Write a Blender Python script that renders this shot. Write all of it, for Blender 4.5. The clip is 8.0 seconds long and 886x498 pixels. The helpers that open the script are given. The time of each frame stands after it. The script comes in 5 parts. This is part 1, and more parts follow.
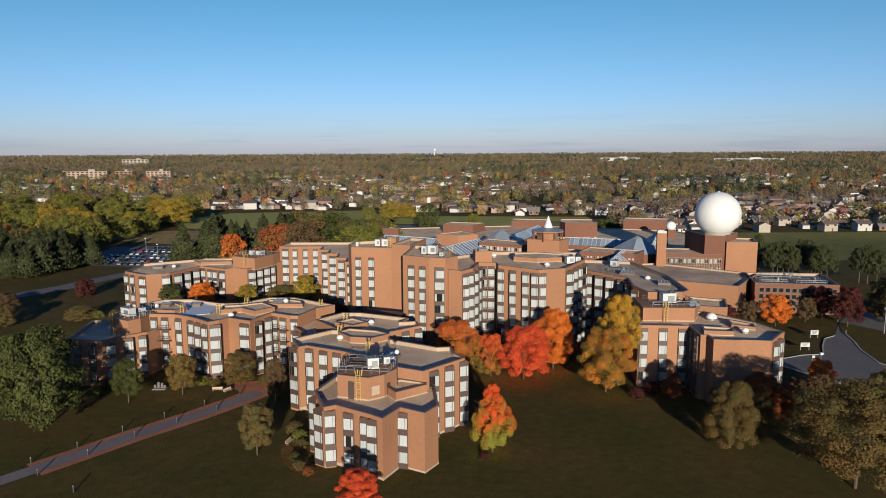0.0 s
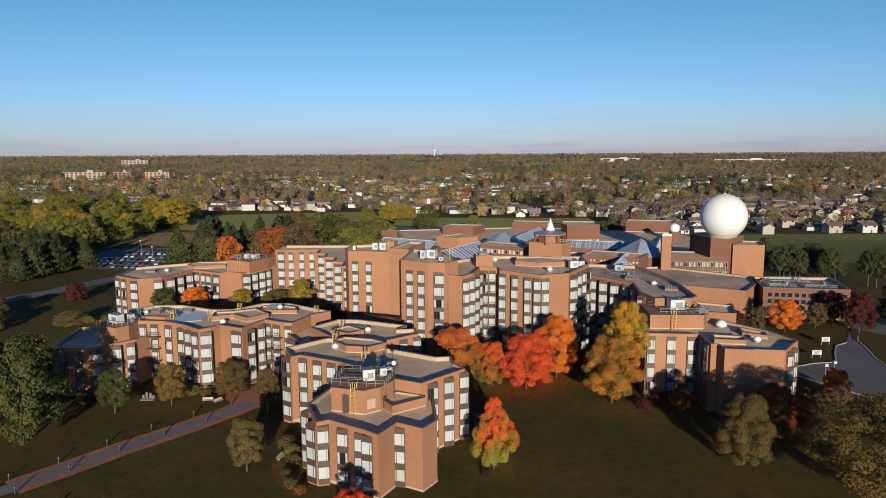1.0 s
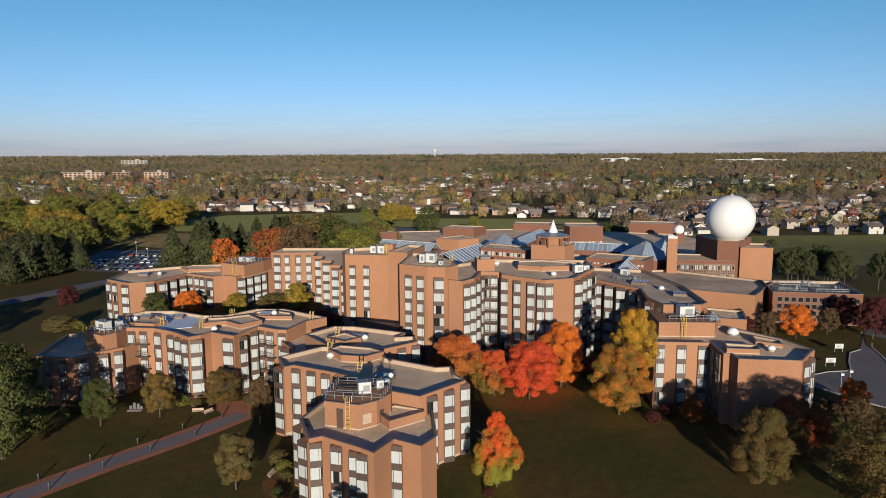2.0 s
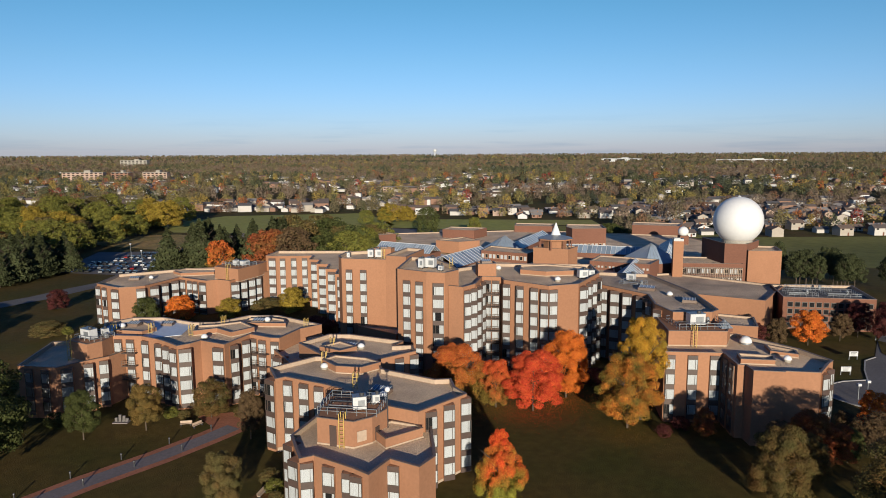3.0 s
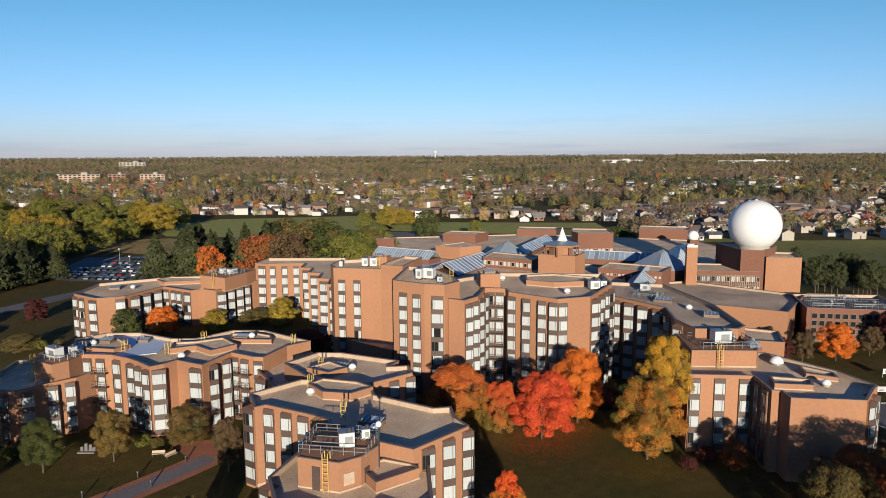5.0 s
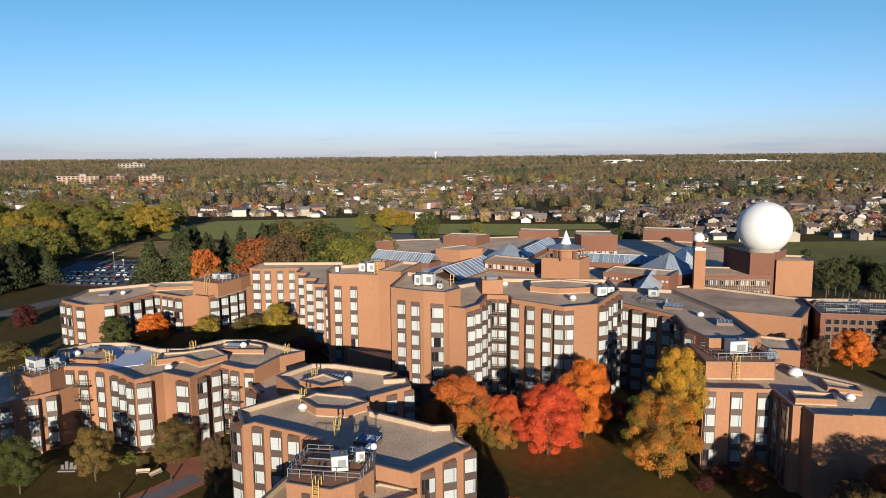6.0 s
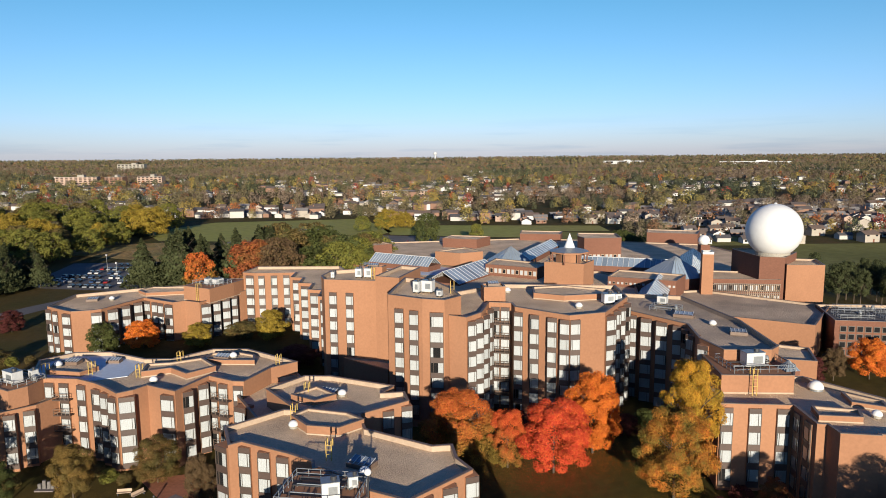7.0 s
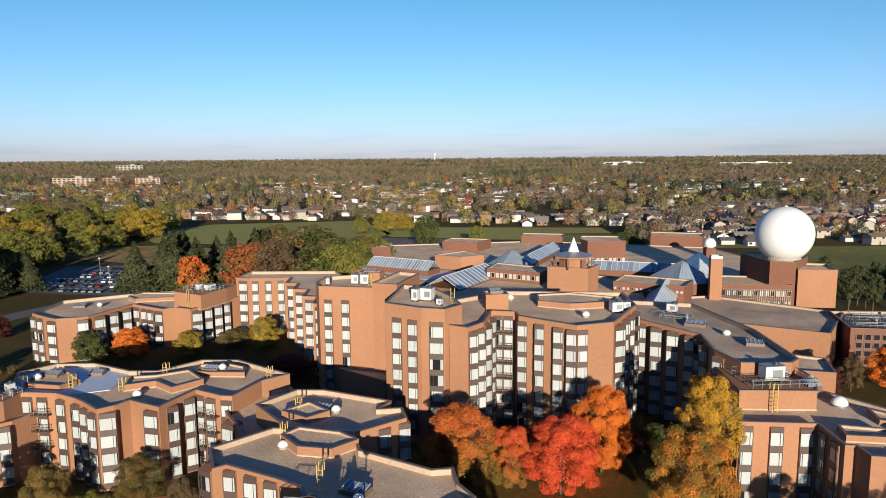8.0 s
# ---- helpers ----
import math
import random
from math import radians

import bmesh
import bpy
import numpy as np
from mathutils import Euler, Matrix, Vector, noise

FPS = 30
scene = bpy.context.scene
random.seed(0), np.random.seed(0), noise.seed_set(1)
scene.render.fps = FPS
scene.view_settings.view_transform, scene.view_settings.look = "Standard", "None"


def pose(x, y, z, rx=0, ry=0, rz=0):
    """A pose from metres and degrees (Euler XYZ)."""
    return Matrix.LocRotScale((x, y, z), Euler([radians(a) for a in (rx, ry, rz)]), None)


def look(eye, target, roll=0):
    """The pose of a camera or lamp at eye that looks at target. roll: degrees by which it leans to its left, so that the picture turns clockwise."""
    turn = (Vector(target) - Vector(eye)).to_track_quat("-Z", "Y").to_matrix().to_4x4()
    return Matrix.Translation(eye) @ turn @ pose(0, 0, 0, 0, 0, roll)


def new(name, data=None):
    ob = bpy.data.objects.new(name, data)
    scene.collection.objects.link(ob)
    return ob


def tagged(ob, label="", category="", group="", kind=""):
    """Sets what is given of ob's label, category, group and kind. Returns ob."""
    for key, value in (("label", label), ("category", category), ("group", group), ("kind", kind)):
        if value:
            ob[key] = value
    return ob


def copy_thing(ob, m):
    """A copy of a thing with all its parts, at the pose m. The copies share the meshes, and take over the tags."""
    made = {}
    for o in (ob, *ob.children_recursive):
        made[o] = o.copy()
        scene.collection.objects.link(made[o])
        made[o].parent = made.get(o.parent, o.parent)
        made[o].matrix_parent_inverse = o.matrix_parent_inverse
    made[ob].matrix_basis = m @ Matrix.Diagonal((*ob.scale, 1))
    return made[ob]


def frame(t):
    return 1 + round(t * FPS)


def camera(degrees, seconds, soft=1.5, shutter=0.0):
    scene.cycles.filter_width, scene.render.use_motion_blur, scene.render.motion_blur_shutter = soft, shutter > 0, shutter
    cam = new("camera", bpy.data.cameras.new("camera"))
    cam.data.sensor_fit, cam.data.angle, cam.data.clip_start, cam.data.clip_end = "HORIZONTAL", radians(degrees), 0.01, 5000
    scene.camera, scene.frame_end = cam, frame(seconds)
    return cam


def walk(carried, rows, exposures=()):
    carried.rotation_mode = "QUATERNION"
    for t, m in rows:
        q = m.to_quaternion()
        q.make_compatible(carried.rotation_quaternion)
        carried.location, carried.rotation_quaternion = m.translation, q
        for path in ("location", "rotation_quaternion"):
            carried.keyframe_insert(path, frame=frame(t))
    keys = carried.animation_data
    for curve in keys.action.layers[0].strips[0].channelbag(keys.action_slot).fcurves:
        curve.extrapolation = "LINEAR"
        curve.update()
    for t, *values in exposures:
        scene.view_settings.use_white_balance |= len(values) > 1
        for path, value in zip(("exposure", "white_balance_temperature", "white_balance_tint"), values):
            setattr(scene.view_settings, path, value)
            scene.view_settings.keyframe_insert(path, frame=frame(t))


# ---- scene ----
cam = camera(65.5, 8.0, soft=0.9)
PATH = [
    (0, (0.238, 2.462, 51.714), (0.205, 4.441, 51.428), -0.3),
    (0.5, (0.23, 5.348, 51.759), (0.198, 7.328, 51.473), -0.3),
    (1, (0.284, 8.256, 51.781), (0.251, 10.235, 51.497), -0.3),
    (1.5, (0.282, 11.236, 51.805), (0.248, 13.215, 51.521), -0.3),
    (3, (0.223, 20.613, 51.948), (0.189, 22.593, 51.664), -0.3),
    (3.5, (0.231, 23.809, 51.896), (0.198, 25.789, 51.614), -0.3),
    (4, (0.206, 27.031, 51.884), (0.173, 29.011, 51.604), -0.3),
    (4.5, (0.224, 30.254, 51.844), (0.19, 32.234, 51.564), -0.3),
    (6, (0.204, 40.03, 51.901), (0.167, 42.01, 51.623), -0.5),
    (6.5, (0.111, 43.336, 51.916), (0.075, 45.317, 51.639), -0.5),
    (7, (0.073, 46.65, 51.89), (0.037, 48.631, 51.614), -0.5),
    (7.5, (0.077, 49.959, 51.87), (0.04, 51.94, 51.597), -0.5),
    (8, (-0.107, 53.294, 51.915), (-0.142, 55.276, 51.642), -0.5),
]
walk(cam, [(t, look(eye, target, roll)) for t, eye, target, roll in PATH],
     [(0, 0.62, 5850, 8), (3.5, 0.70, 5850, 8), (6, 0.92, 5900, 8), (8, 0.98, 5900, 8)])

# ---- light ----
SUN_EL, SUN_AZ = 10.2, 174.0      # the sun stands behind the camera, a little to its right
world = bpy.data.worlds.new("world")
scene.world = world
world.use_nodes = True
wn = world.node_tree.nodes
sky = wn.new("ShaderNodeTexSky")
sky.sky_type, sky.sun_disc = "NISHITA", False
sky.sun_elevation, sky.sun_rotation = radians(SUN_EL), radians(SUN_AZ)
sky.air_density, sky.dust_density, sky.ozone_density = 1.0, 0.2, 2.2
wn["Background"].inputs[1].default_value = 0.050
tint = wn.new("ShaderNodeMix")
tint.data_type, tint.blend_type = "RGBA", "MULTIPLY"
tint.inputs[0].default_value = 1.0
# clearer blue overhead, a paler rosier air towards the horizon
sky_way, sky_axes, sky_ramp = (wn.new("ShaderNode" + k) for k in ("TexCoord", "SeparateXYZ", "ValToRGB"))
world.node_tree.links.new(sky_way.outputs["Generated"], sky_axes.inputs[0])
world.node_tree.links.new(sky_axes.outputs["Z"], sky_ramp.inputs[0])
sky_stops = sky_ramp.color_ramp.elements
sky_stops[0].position, sky_stops[0].color = 0.0, (1.00, 1.15, 2.22, 1)
sky_stops[1].position, sky_stops[1].color = 0.6, (0.52, 0.80, 1.50, 1)
for height, colour in ((0.04, (1.00, 1.19, 2.02, 1)), (0.12, (0.92, 1.20, 1.62, 1)), (0.22, (0.76, 1.20, 1.38, 1)), (0.36, (0.60, 1.02, 1.45, 1))):
    sky_stops.new(height).color = colour
world.node_tree.links.new(sky_ramp.outputs[0], tint.inputs[7])
world.node_tree.links.new(sky.outputs[0], tint.inputs[6])
# thin grey-blue streaks of cloud low over the horizon
streak_map, streak, streak_ramp, streak_low, streak_mul, streak_mix = (wn.new("ShaderNode" + k) for k in ("Mapping", "TexNoise", "MapRange", "ValToRGB", "Math", "Mix"))
streak_map.inputs["Scale"].default_value = (4.0, 4.0, 60.0)
streak.inputs["Scale"].default_value, streak.inputs["Detail"].default_value, streak.inputs["Roughness"].default_value = 1.3, 5, 0.55
streak_ramp.inputs[1].default_value, streak_ramp.inputs[2].default_value = 0.50, 0.72
for k, (height, share) in enumerate(((0.0, 0.55), (0.06, 0.0))):
    streak_low.color_ramp.elements[k].position, streak_low.color_ramp.elements[k].color = height, (share, share, share, 1)
streak_mul.operation = "MULTIPLY"
streak_mix.data_type, streak_mix.blend_type = "RGBA", "MULTIPLY"
streak_mix.inputs[7].default_value = (0.62, 0.74, 0.86, 1)
for p, q in ((sky_way.outputs["Generated"], streak_map.inputs[0]), (streak_map.outputs[0], streak.inputs["Vector"]), (streak.outputs["Fac"], streak_ramp.inputs[0]), (sky_axes.outputs["Z"], streak_low.inputs[0]),
             (streak_ramp.outputs[0], streak_mul.inputs[0]), (streak_low.outputs[0], streak_mul.inputs[1]), (streak_mul.outputs[0], streak_mix.inputs[0]), (tint.outputs[2], streak_mix.inputs[6]),
             (streak_mix.outputs[2], wn["Background"].inputs[0])):
    world.node_tree.links.new(p, q)
sun = new("sun", bpy.data.lights.new("sun", "SUN"))
sun.data.energy, sun.data.angle, sun.data.color = 5.0, radians(0.55), (1.0, 0.83, 0.60)
az = radians(SUN_AZ)
sun_way = Vector((math.sin(az) * math.cos(radians(SUN_EL)), math.cos(az) * math.cos(radians(SUN_EL)), math.sin(radians(SUN_EL))))
sun.matrix_basis = look(sun_way * 300, (0, 0, 0))


# ---- materials ----
def material(name, col, rough=0.85, var=0.25, big=0.08, small=1.5, bump=0.15, metal=0.0, rnd=0.0, island=0.0, hue=0.0, second=None, zmix=False, deep=0.1, grain=0.0):
    """Colour with large and small variation, relief, and a shift by object or by loose piece."""
    base_scale = 0.67         # all base colours scaled down alike, so that shade renders deeper
    col = tuple(v * base_scale for v in col)
    second = second and tuple(v * base_scale for v in second)
    m = bpy.data.materials.new(name)
    m.use_nodes = True
    n, l = m.node_tree.nodes, m.node_tree.links
    b = n["Principled BSDF"]
    b.inputs["Roughness"].default_value, b.inputs["Metallic"].default_value = rough, metal
    b.inputs["Specular IOR Level"].default_value = 0.1 if rough >= 0.75 else 0.5
    tc = n.new("ShaderNodeTexCoord")
    a, c = n.new("ShaderNodeTexNoise"), n.new("ShaderNodeTexNoise")
    a.inputs["Scale"].default_value, c.inputs["Scale"].default_value = big, small
    a.inputs["Detail"].default_value, c.inputs["Detail"].default_value = 4, 6
    for t in (a, c):
        l.new(tc.outputs["Object"], t.inputs["Vector"])
    mix = n.new("ShaderNodeMix")
    mix.data_type = "RGBA"
    second = second or tuple(v * (1 - 1.1 * var) for v in col)
    mix.inputs[6].default_value, mix.inputs[7].default_value = (*col, 1), (*second, 1)
    ramp = n.new("ShaderNodeMapRange")
    ramp.inputs[1].default_value, ramp.inputs[2].default_value = 0.35, 0.68
    if zmix:            # the lower leaves have turned less
        sep, low = n.new("ShaderNodeSeparateXYZ"), n.new("ShaderNodeMath")
        low.operation = "MULTIPLY_ADD"
        low.inputs[1].default_value, low.inputs[2].default_value = -0.55, 0.27
        l.new(tc.outputs["Object"], sep.inputs[0]), l.new(sep.outputs[2], low.inputs[0])
        add = n.new("ShaderNodeMath")
        l.new(a.outputs["Fac"], add.inputs[0]), l.new(low.outputs[0], add.inputs[1])
        l.new(add.outputs[0], ramp.inputs[0])
    else:
        l.new(a.outputs["Fac"], ramp.inputs[0])
    l.new(ramp.outputs[0], mix.inputs[0])
    hsv = n.new("ShaderNodeHueSaturation")
    l.new(mix.outputs[2], hsv.inputs["Color"])
    val = n.new("ShaderNodeMapRange")
    val.inputs[1].default_value, val.inputs[2].default_value = 0.25, 0.75
    val.inputs[3].default_value, val.inputs[4].default_value = 1 - var, 1 + var
    l.new(c.outputs["Fac"], val.inputs[0])
    last = val.outputs[0]
    for amount, kind in ((rnd, "ShaderNodeObjectInfo"), (island, "ShaderNodeNewGeometry")):
        if amount:
            info = n.new(kind)
            out = info.outputs["Random"] if kind == "ShaderNodeObjectInfo" else info.outputs["Random Per Island"]
            r = n.new("ShaderNodeMapRange")
            r.inputs[3].default_value, r.inputs[4].default_value = 1 - amount, 1 + amount
            l.new(out, r.inputs[0])
            mul = n.new("ShaderNodeMath")
            mul.operation = "MULTIPLY"
            l.new(last, mul.inputs[0]), l.new(r.outputs[0], mul.inputs[1])
            last = mul.outputs[0]
            if hue:
                h = n.new("ShaderNodeMapRange")
                h.inputs[3].default_value, h.inputs[4].default_value = 0.5 - hue, 0.5 + hue
                l.new(out, h.inputs[0]), l.new(h.outputs[0], hsv.inputs["Hue"])
    l.new(last, hsv.inputs["Value"])
    l.new(hsv.outputs[0], b.inputs["Base Color"])
    if bump:
        bp = n.new("ShaderNodeBump")
        bp.inputs["Strength"].default_value, bp.inputs["Distance"].default_value = bump, deep
        rough_of = c
        if grain:           # blades and pebbles, finer than the mottling
            rough_of = n.new("ShaderNodeTexNoise")
            rough_of.inputs["Scale"].default_value, rough_of.inputs["Detail"].default_value = grain, 3
            l.new(tc.outputs["Object"], rough_of.inputs["Vector"])
        l.new(rough_of.outputs["Fac"], bp.inputs["Height"]), l.new(bp.outputs[0], b.inputs["Normal"])
    return m


def glass_material(name, tint, ior=1.5):
    """A thin pane: clear, with a mirror sheen that grows at grazing angles."""
    m = bpy.data.materials.new(name)
    m.use_nodes = True
    n, l = m.node_tree.nodes, m.node_tree.links
    n.remove(n["Principled BSDF"])
    tr, gl, mx, fr = (n.new("ShaderNode" + k) for k in ("BsdfTransparent", "BsdfGlossy", "MixShader", "Fresnel"))
    tr.inputs[0].default_value, gl.inputs[0].default_value, gl.inputs[1].default_value = (*tint, 1), (1, 1, 1, 1), 0.04
    fr.inputs[0].default_value = ior
    l.new(fr.outputs[0], mx.inputs[0]), l.new(tr.outputs[0], mx.inputs[1]), l.new(gl.outputs[0], mx.inputs[2])
    l.new(mx.outputs[0], n["Material Output"].inputs[0])
    return m


BRICK = material("brick_wall", (0.42, 0.215, 0.122), 0.9, 0.08, 0.06, 2.2, 0.2, second=(0.35, 0.178, 0.102))
# dark brick; on the office block its darkness stands in for tree shade
BRICK_DARK_SHADED = material("dark_and_shaded_brick", (0.23, 0.11, 0.075), 0.9, 0.12, 0.08, 2.2, 0.25)
SPANDREL = material("dark_spandrel", (0.088, 0.056, 0.045), 0.6, 0.15, 0.3, 3.0, 0.1, rnd=0.15)
COPING = material("metal_coping", (0.20, 0.135, 0.10), 0.55, 0.12, 0.3, 2.0, 0.05)
COPING_IN = material("parapet_lining", (0.55, 0.42, 0.31), 0.8, 0.12, 0.4, 2.0, 0.1)
GRAVEL_WORN = material("worn_roof_gravel", (0.70, 0.53, 0.38), 0.95, 0.22, 0.10, 3.0, 1.0, second=(0.42, 0.33, 0.25), deep=0.14, grain=9)
GRAVEL = material("roof_gravel", (0.92, 0.68, 0.45), 0.95, 0.16, 0.12, 4.0, 1.0, second=(0.66, 0.48, 0.32), deep=0.14, grain=9)
# pale membrane, its blue-white sheen from the sky painted into the base colour
ROOF_BLUE = material("sky_sheen_membrane_roof", (0.66, 0.72, 0.82), 0.55, 0.10, 0.1, 1.5, 0.05)
ROOF_GREY = material("grey_metal_roof", (0.22, 0.23, 0.26), 0.45, 0.12, 0.1, 1.2, 0.05, metal=0.2)
FRAME = material("window_frame", (0.10, 0.075, 0.06), 0.5, 0.1, 0.5, 3.0, 0.0)
# near-black colour that stands in for the shade of rooms behind windows
ROOM_SHADE = material("painted_room_shade", (0.018, 0.018, 0.02), 0.9, 0.2, 0.5, 2.0, 0.0)
BLIND = material("white_blind", (0.475, 0.49, 0.515), 0.8, 0.05, 0.6, 5.0, 0.1, rnd=0.08)
PANE = glass_material("window_glass", (0.96, 0.98, 0.98))
# the panes' blue sky reflection is put into this opaque base colour
GLAZING = material("roof_glazing", (0.26, 0.32, 0.40), 0.18, 0.10, 0.4, 2.0, 0.0, rnd=0.25)
STEEL = material("grey_steel", (0.36, 0.38, 0.40), 0.45, 0.12, 0.4, 3.0, 0.05, metal=0.5)
WHITE_METAL = material("white_painted_metal", (0.62, 0.63, 0.64), 0.5, 0.08, 0.5, 3.0, 0.05)
DARK_METAL = material("dark_metal", (0.05, 0.05, 0.055), 0.5, 0.2, 0.5, 3.0, 0.05)
YELLOW = material("yellow_painted_steel", (0.62, 0.42, 0.10), 0.55, 0.12, 0.5, 3.0, 0.05)
WHITE_DOME = material("white_radome_skin", (0.82, 0.82, 0.82), 0.55, 0.03, 0.1, 1.0, 0.02)
CONCRETE = material("pale_concrete", (0.42, 0.39, 0.34), 0.9, 0.14, 0.2, 2.0, 0.2)
GRASS = material("mown_grass", (0.070, 0.064, 0.014), 0.95, 0.22, 0.05, 0.6, 1.0, second=(0.115, 0.073, 0.021), deep=0.14, grain=9)
FIELD = material("sports_field_grass", (0.36, 0.36, 0.09), 0.95, 0.16, 0.01, 0.2, 0.6, second=(0.36, 0.32, 0.10), deep=0.2, grain=5)
OLIVE_FIELD = material("olive_field_grass", (0.175, 0.17, 0.042), 0.95, 0.2, 0.01, 0.2, 0.6, second=(0.29, 0.26, 0.075), deep=0.2, grain=5)
MEADOW = material("dry_meadow", (0.42, 0.27, 0.10), 0.95, 0.35, 0.04, 0.3, 1.0, second=(0.24, 0.20, 0.07), deep=0.9)
ASPHALT = material("asphalt", (0.20, 0.185, 0.18), 0.95, 0.18, 0.06, 2.0, 0.8, deep=0.06, grain=10)
PAVING = material("grey_paving", (0.25, 0.215, 0.21), 0.9, 0.14, 0.1, 2.0, 0.5, deep=0.05, grain=8)
RED_PAVING = material("red_brick_paving", (0.46, 0.19, 0.11), 0.9, 0.18, 0.15, 2.0, 0.5, deep=0.05, grain=8)
KERB = material("concrete_kerb", (0.45, 0.43, 0.40), 0.9, 0.12, 0.2, 2.0, 0.1)
MULCH = material("leaf_litter", (0.20, 0.10, 0.032), 0.95, 0.4, 0.5, 2.4, 0.3)
BARK = material("bark", (0.13, 0.10, 0.075), 0.95, 0.3, 0.6, 5.0, 0.5)
LEAF = {
    "red": material("red_leaves", (0.74, 0.10, 0.034), 0.75, 0.25, 3.2, 11.0, 0, island=0.18, hue=0.012),
    "orange": material("orange_leaves", (0.80, 0.20, 0.028), 0.75, 0.25, 3.2, 11.0, 0, island=0.18, hue=0.012),
    "amber": material("amber_leaves", (0.150, 0.132, 0.027), 0.75, 0.3, 4.5, 11.0, 0, island=0.2, hue=0.016, second=(0.58, 0.19, 0.028)),
    "bronze": material("bronze_leaves", (0.22, 0.135, 0.036), 0.75, 0.3, 3.2, 11.0, 0, island=0.18, hue=0.012, second=(0.14, 0.105, 0.032)),
    "rust": material("rust_leaves", (0.33, 0.085, 0.03), 0.75, 0.3, 3.2, 11.0, 0, island=0.18, hue=0.012, second=(0.16, 0.09, 0.03)),
    "gold": material("gold_leaves", (0.34, 0.24, 0.035), 0.75, 0.3, 3.2, 11.0, 0, island=0.18, hue=0.012),
    "mixed": material("turning_leaves", (0.70, 0.10, 0.022), 0.75, 0.25, 3.2, 11.0, 0, island=0.18, hue=0.012, second=(0.27, 0.25, 0.035), zmix=True),
    "green": material("green_leaves", (0.085, 0.096, 0.028), 0.75, 0.3, 3.2, 11.0, 0, island=0.18, hue=0.012),
    "olive": material("olive_leaves", (0.13, 0.115, 0.04), 0.75, 0.3, 3.2, 11.0, 0, island=0.18, hue=0.012, second=(0.16, 0.10, 0.035)),
    "yellowgreen": material("yellow_green_leaves", (0.20, 0.185, 0.035), 0.75, 0.25, 3.2, 11.0, 0, island=0.18, hue=0.012, second=(0.12, 0.13, 0.03)),
    "brown": material("brown_leaves", (0.14, 0.09, 0.045), 0.75, 0.3, 3.2, 11.0, 0, island=0.18, hue=0.012),
    "maroon": material("maroon_leaves", (0.10, 0.028, 0.025), 0.75, 0.3, 3.2, 11.0, 0, island=0.18, hue=0.012),
    "russet": material("russet_leaves", (0.54, 0.135, 0.03), 0.75, 0.25, 3.2, 11.0, 0, island=0.18, hue=0.012, second=(0.24, 0.15, 0.03), zmix=True),
    "flamemix": material("flame_leaves", (0.62, 0.11, 0.03), 0.75, 0.25, 3.2, 11.0, 0, island=0.18, hue=0.012, second=(0.22, 0.15, 0.03), zmix=True),
    "goldorange": material("gold_orange_leaves", (0.58, 0.285, 0.026), 0.75, 0.25, 3.2, 11.0, 0, island=0.18, hue=0.012, second=(0.30, 0.20, 0.026)),
    "olivebrown": material("olive_brown_leaves", (0.100, 0.088, 0.028), 0.75, 0.3, 3.2, 11.0, 0, island=0.18, hue=0.012, second=(0.16, 0.088, 0.028)),
    "conifer": material("conifer_needles", (0.075, 0.085, 0.036), 0.85, 0.3, 3.2, 11.0, 0, island=0.18, hue=0.012),
}

# greyer, paler copies of the leaf colours: haze of distance put into them
FAR = {c: material("distant_%s_leaves" % c, col, 0.8, 0.15, 0.03, 0.3, 0, island=0.12, hue=0.01) for c, col in (
    ("conifer", (0.080, 0.090, 0.060)), ("green", (0.125, 0.130, 0.066)), ("olive", (0.190, 0.160, 0.090)), ("brown", (0.220, 0.165, 0.120)), ("yellowgreen", (0.290, 0.240, 0.085)),
    ("gold", (0.380, 0.270, 0.075)), ("rust", (0.260, 0.140, 0.080)), ("orange", (0.440, 0.160, 0.060)), ("red", (0.330, 0.075, 0.055)))}


# ---- building blocks ----
def ground_z(x, y):
    """Height of the land: a lawn that rises gently to the right, falls behind the building and rises to the far ridge."""
    def step(a, b, v):
        v = min(1.0, max(0.0, (v - a) / (b - a)))
        return v * v * (3 - 2 * v)
    z = max(-2.2, min(0.9, 0.016 * x))
    z *= 1 - step(280, 430, y)
    z += 3.6 * step(188, 216, y) * (1 - step(258, 290, y)) * step(-122, -100, x) * (1 - step(-35, -14, x))   # the raised court
    return z - 4.0 * step(265, 430, y) + 18.5 * step(1500, 4700, y)


def mesh_of(name, bm, *mats):
    me = bpy.data.meshes.new(name)
    bm.normal_update()
    bm.to_mesh(me)
    bm.free()
    for m in mats:
        me.materials.append(m)
    return me


def thing(name, at, label, category, group="", kind=""):
    e = new(name)
    e.empty_display_size = 0.5
    e.matrix_basis = Matrix.Translation(at)
    return tagged(e, label, category, group, kind)


def part(name, bm, mat, parent, label="", group=""):
    """A mesh given in world places as one part of a thing that stands at the parent's place."""
    me = bm if isinstance(bm, bpy.types.Mesh) else mesh_of(name, bm, mat)
    ob = new(name, me)
    ob.parent = parent
    if parent.type == "EMPTY":
        ob.matrix_parent_inverse = parent.matrix_basis.inverted()
    return tagged(ob, label, "", group)


def add_prism(bm, poly, z0, z1):
    lo = [bm.verts.new((x, y, z0)) for x, y in poly]
    hi = [bm.verts.new((x, y, z1)) for x, y in poly]
    k = len(poly)
    for i in range(k):
        bm.faces.new((lo[i], lo[(i + 1) % k], hi[(i + 1) % k], hi[i]))
    bm.faces.new(hi), bm.faces.new(lo[::-1])
    return bm


def prism(poly, z0, z1):
    return add_prism(bmesh.new(), poly, z0, z1)


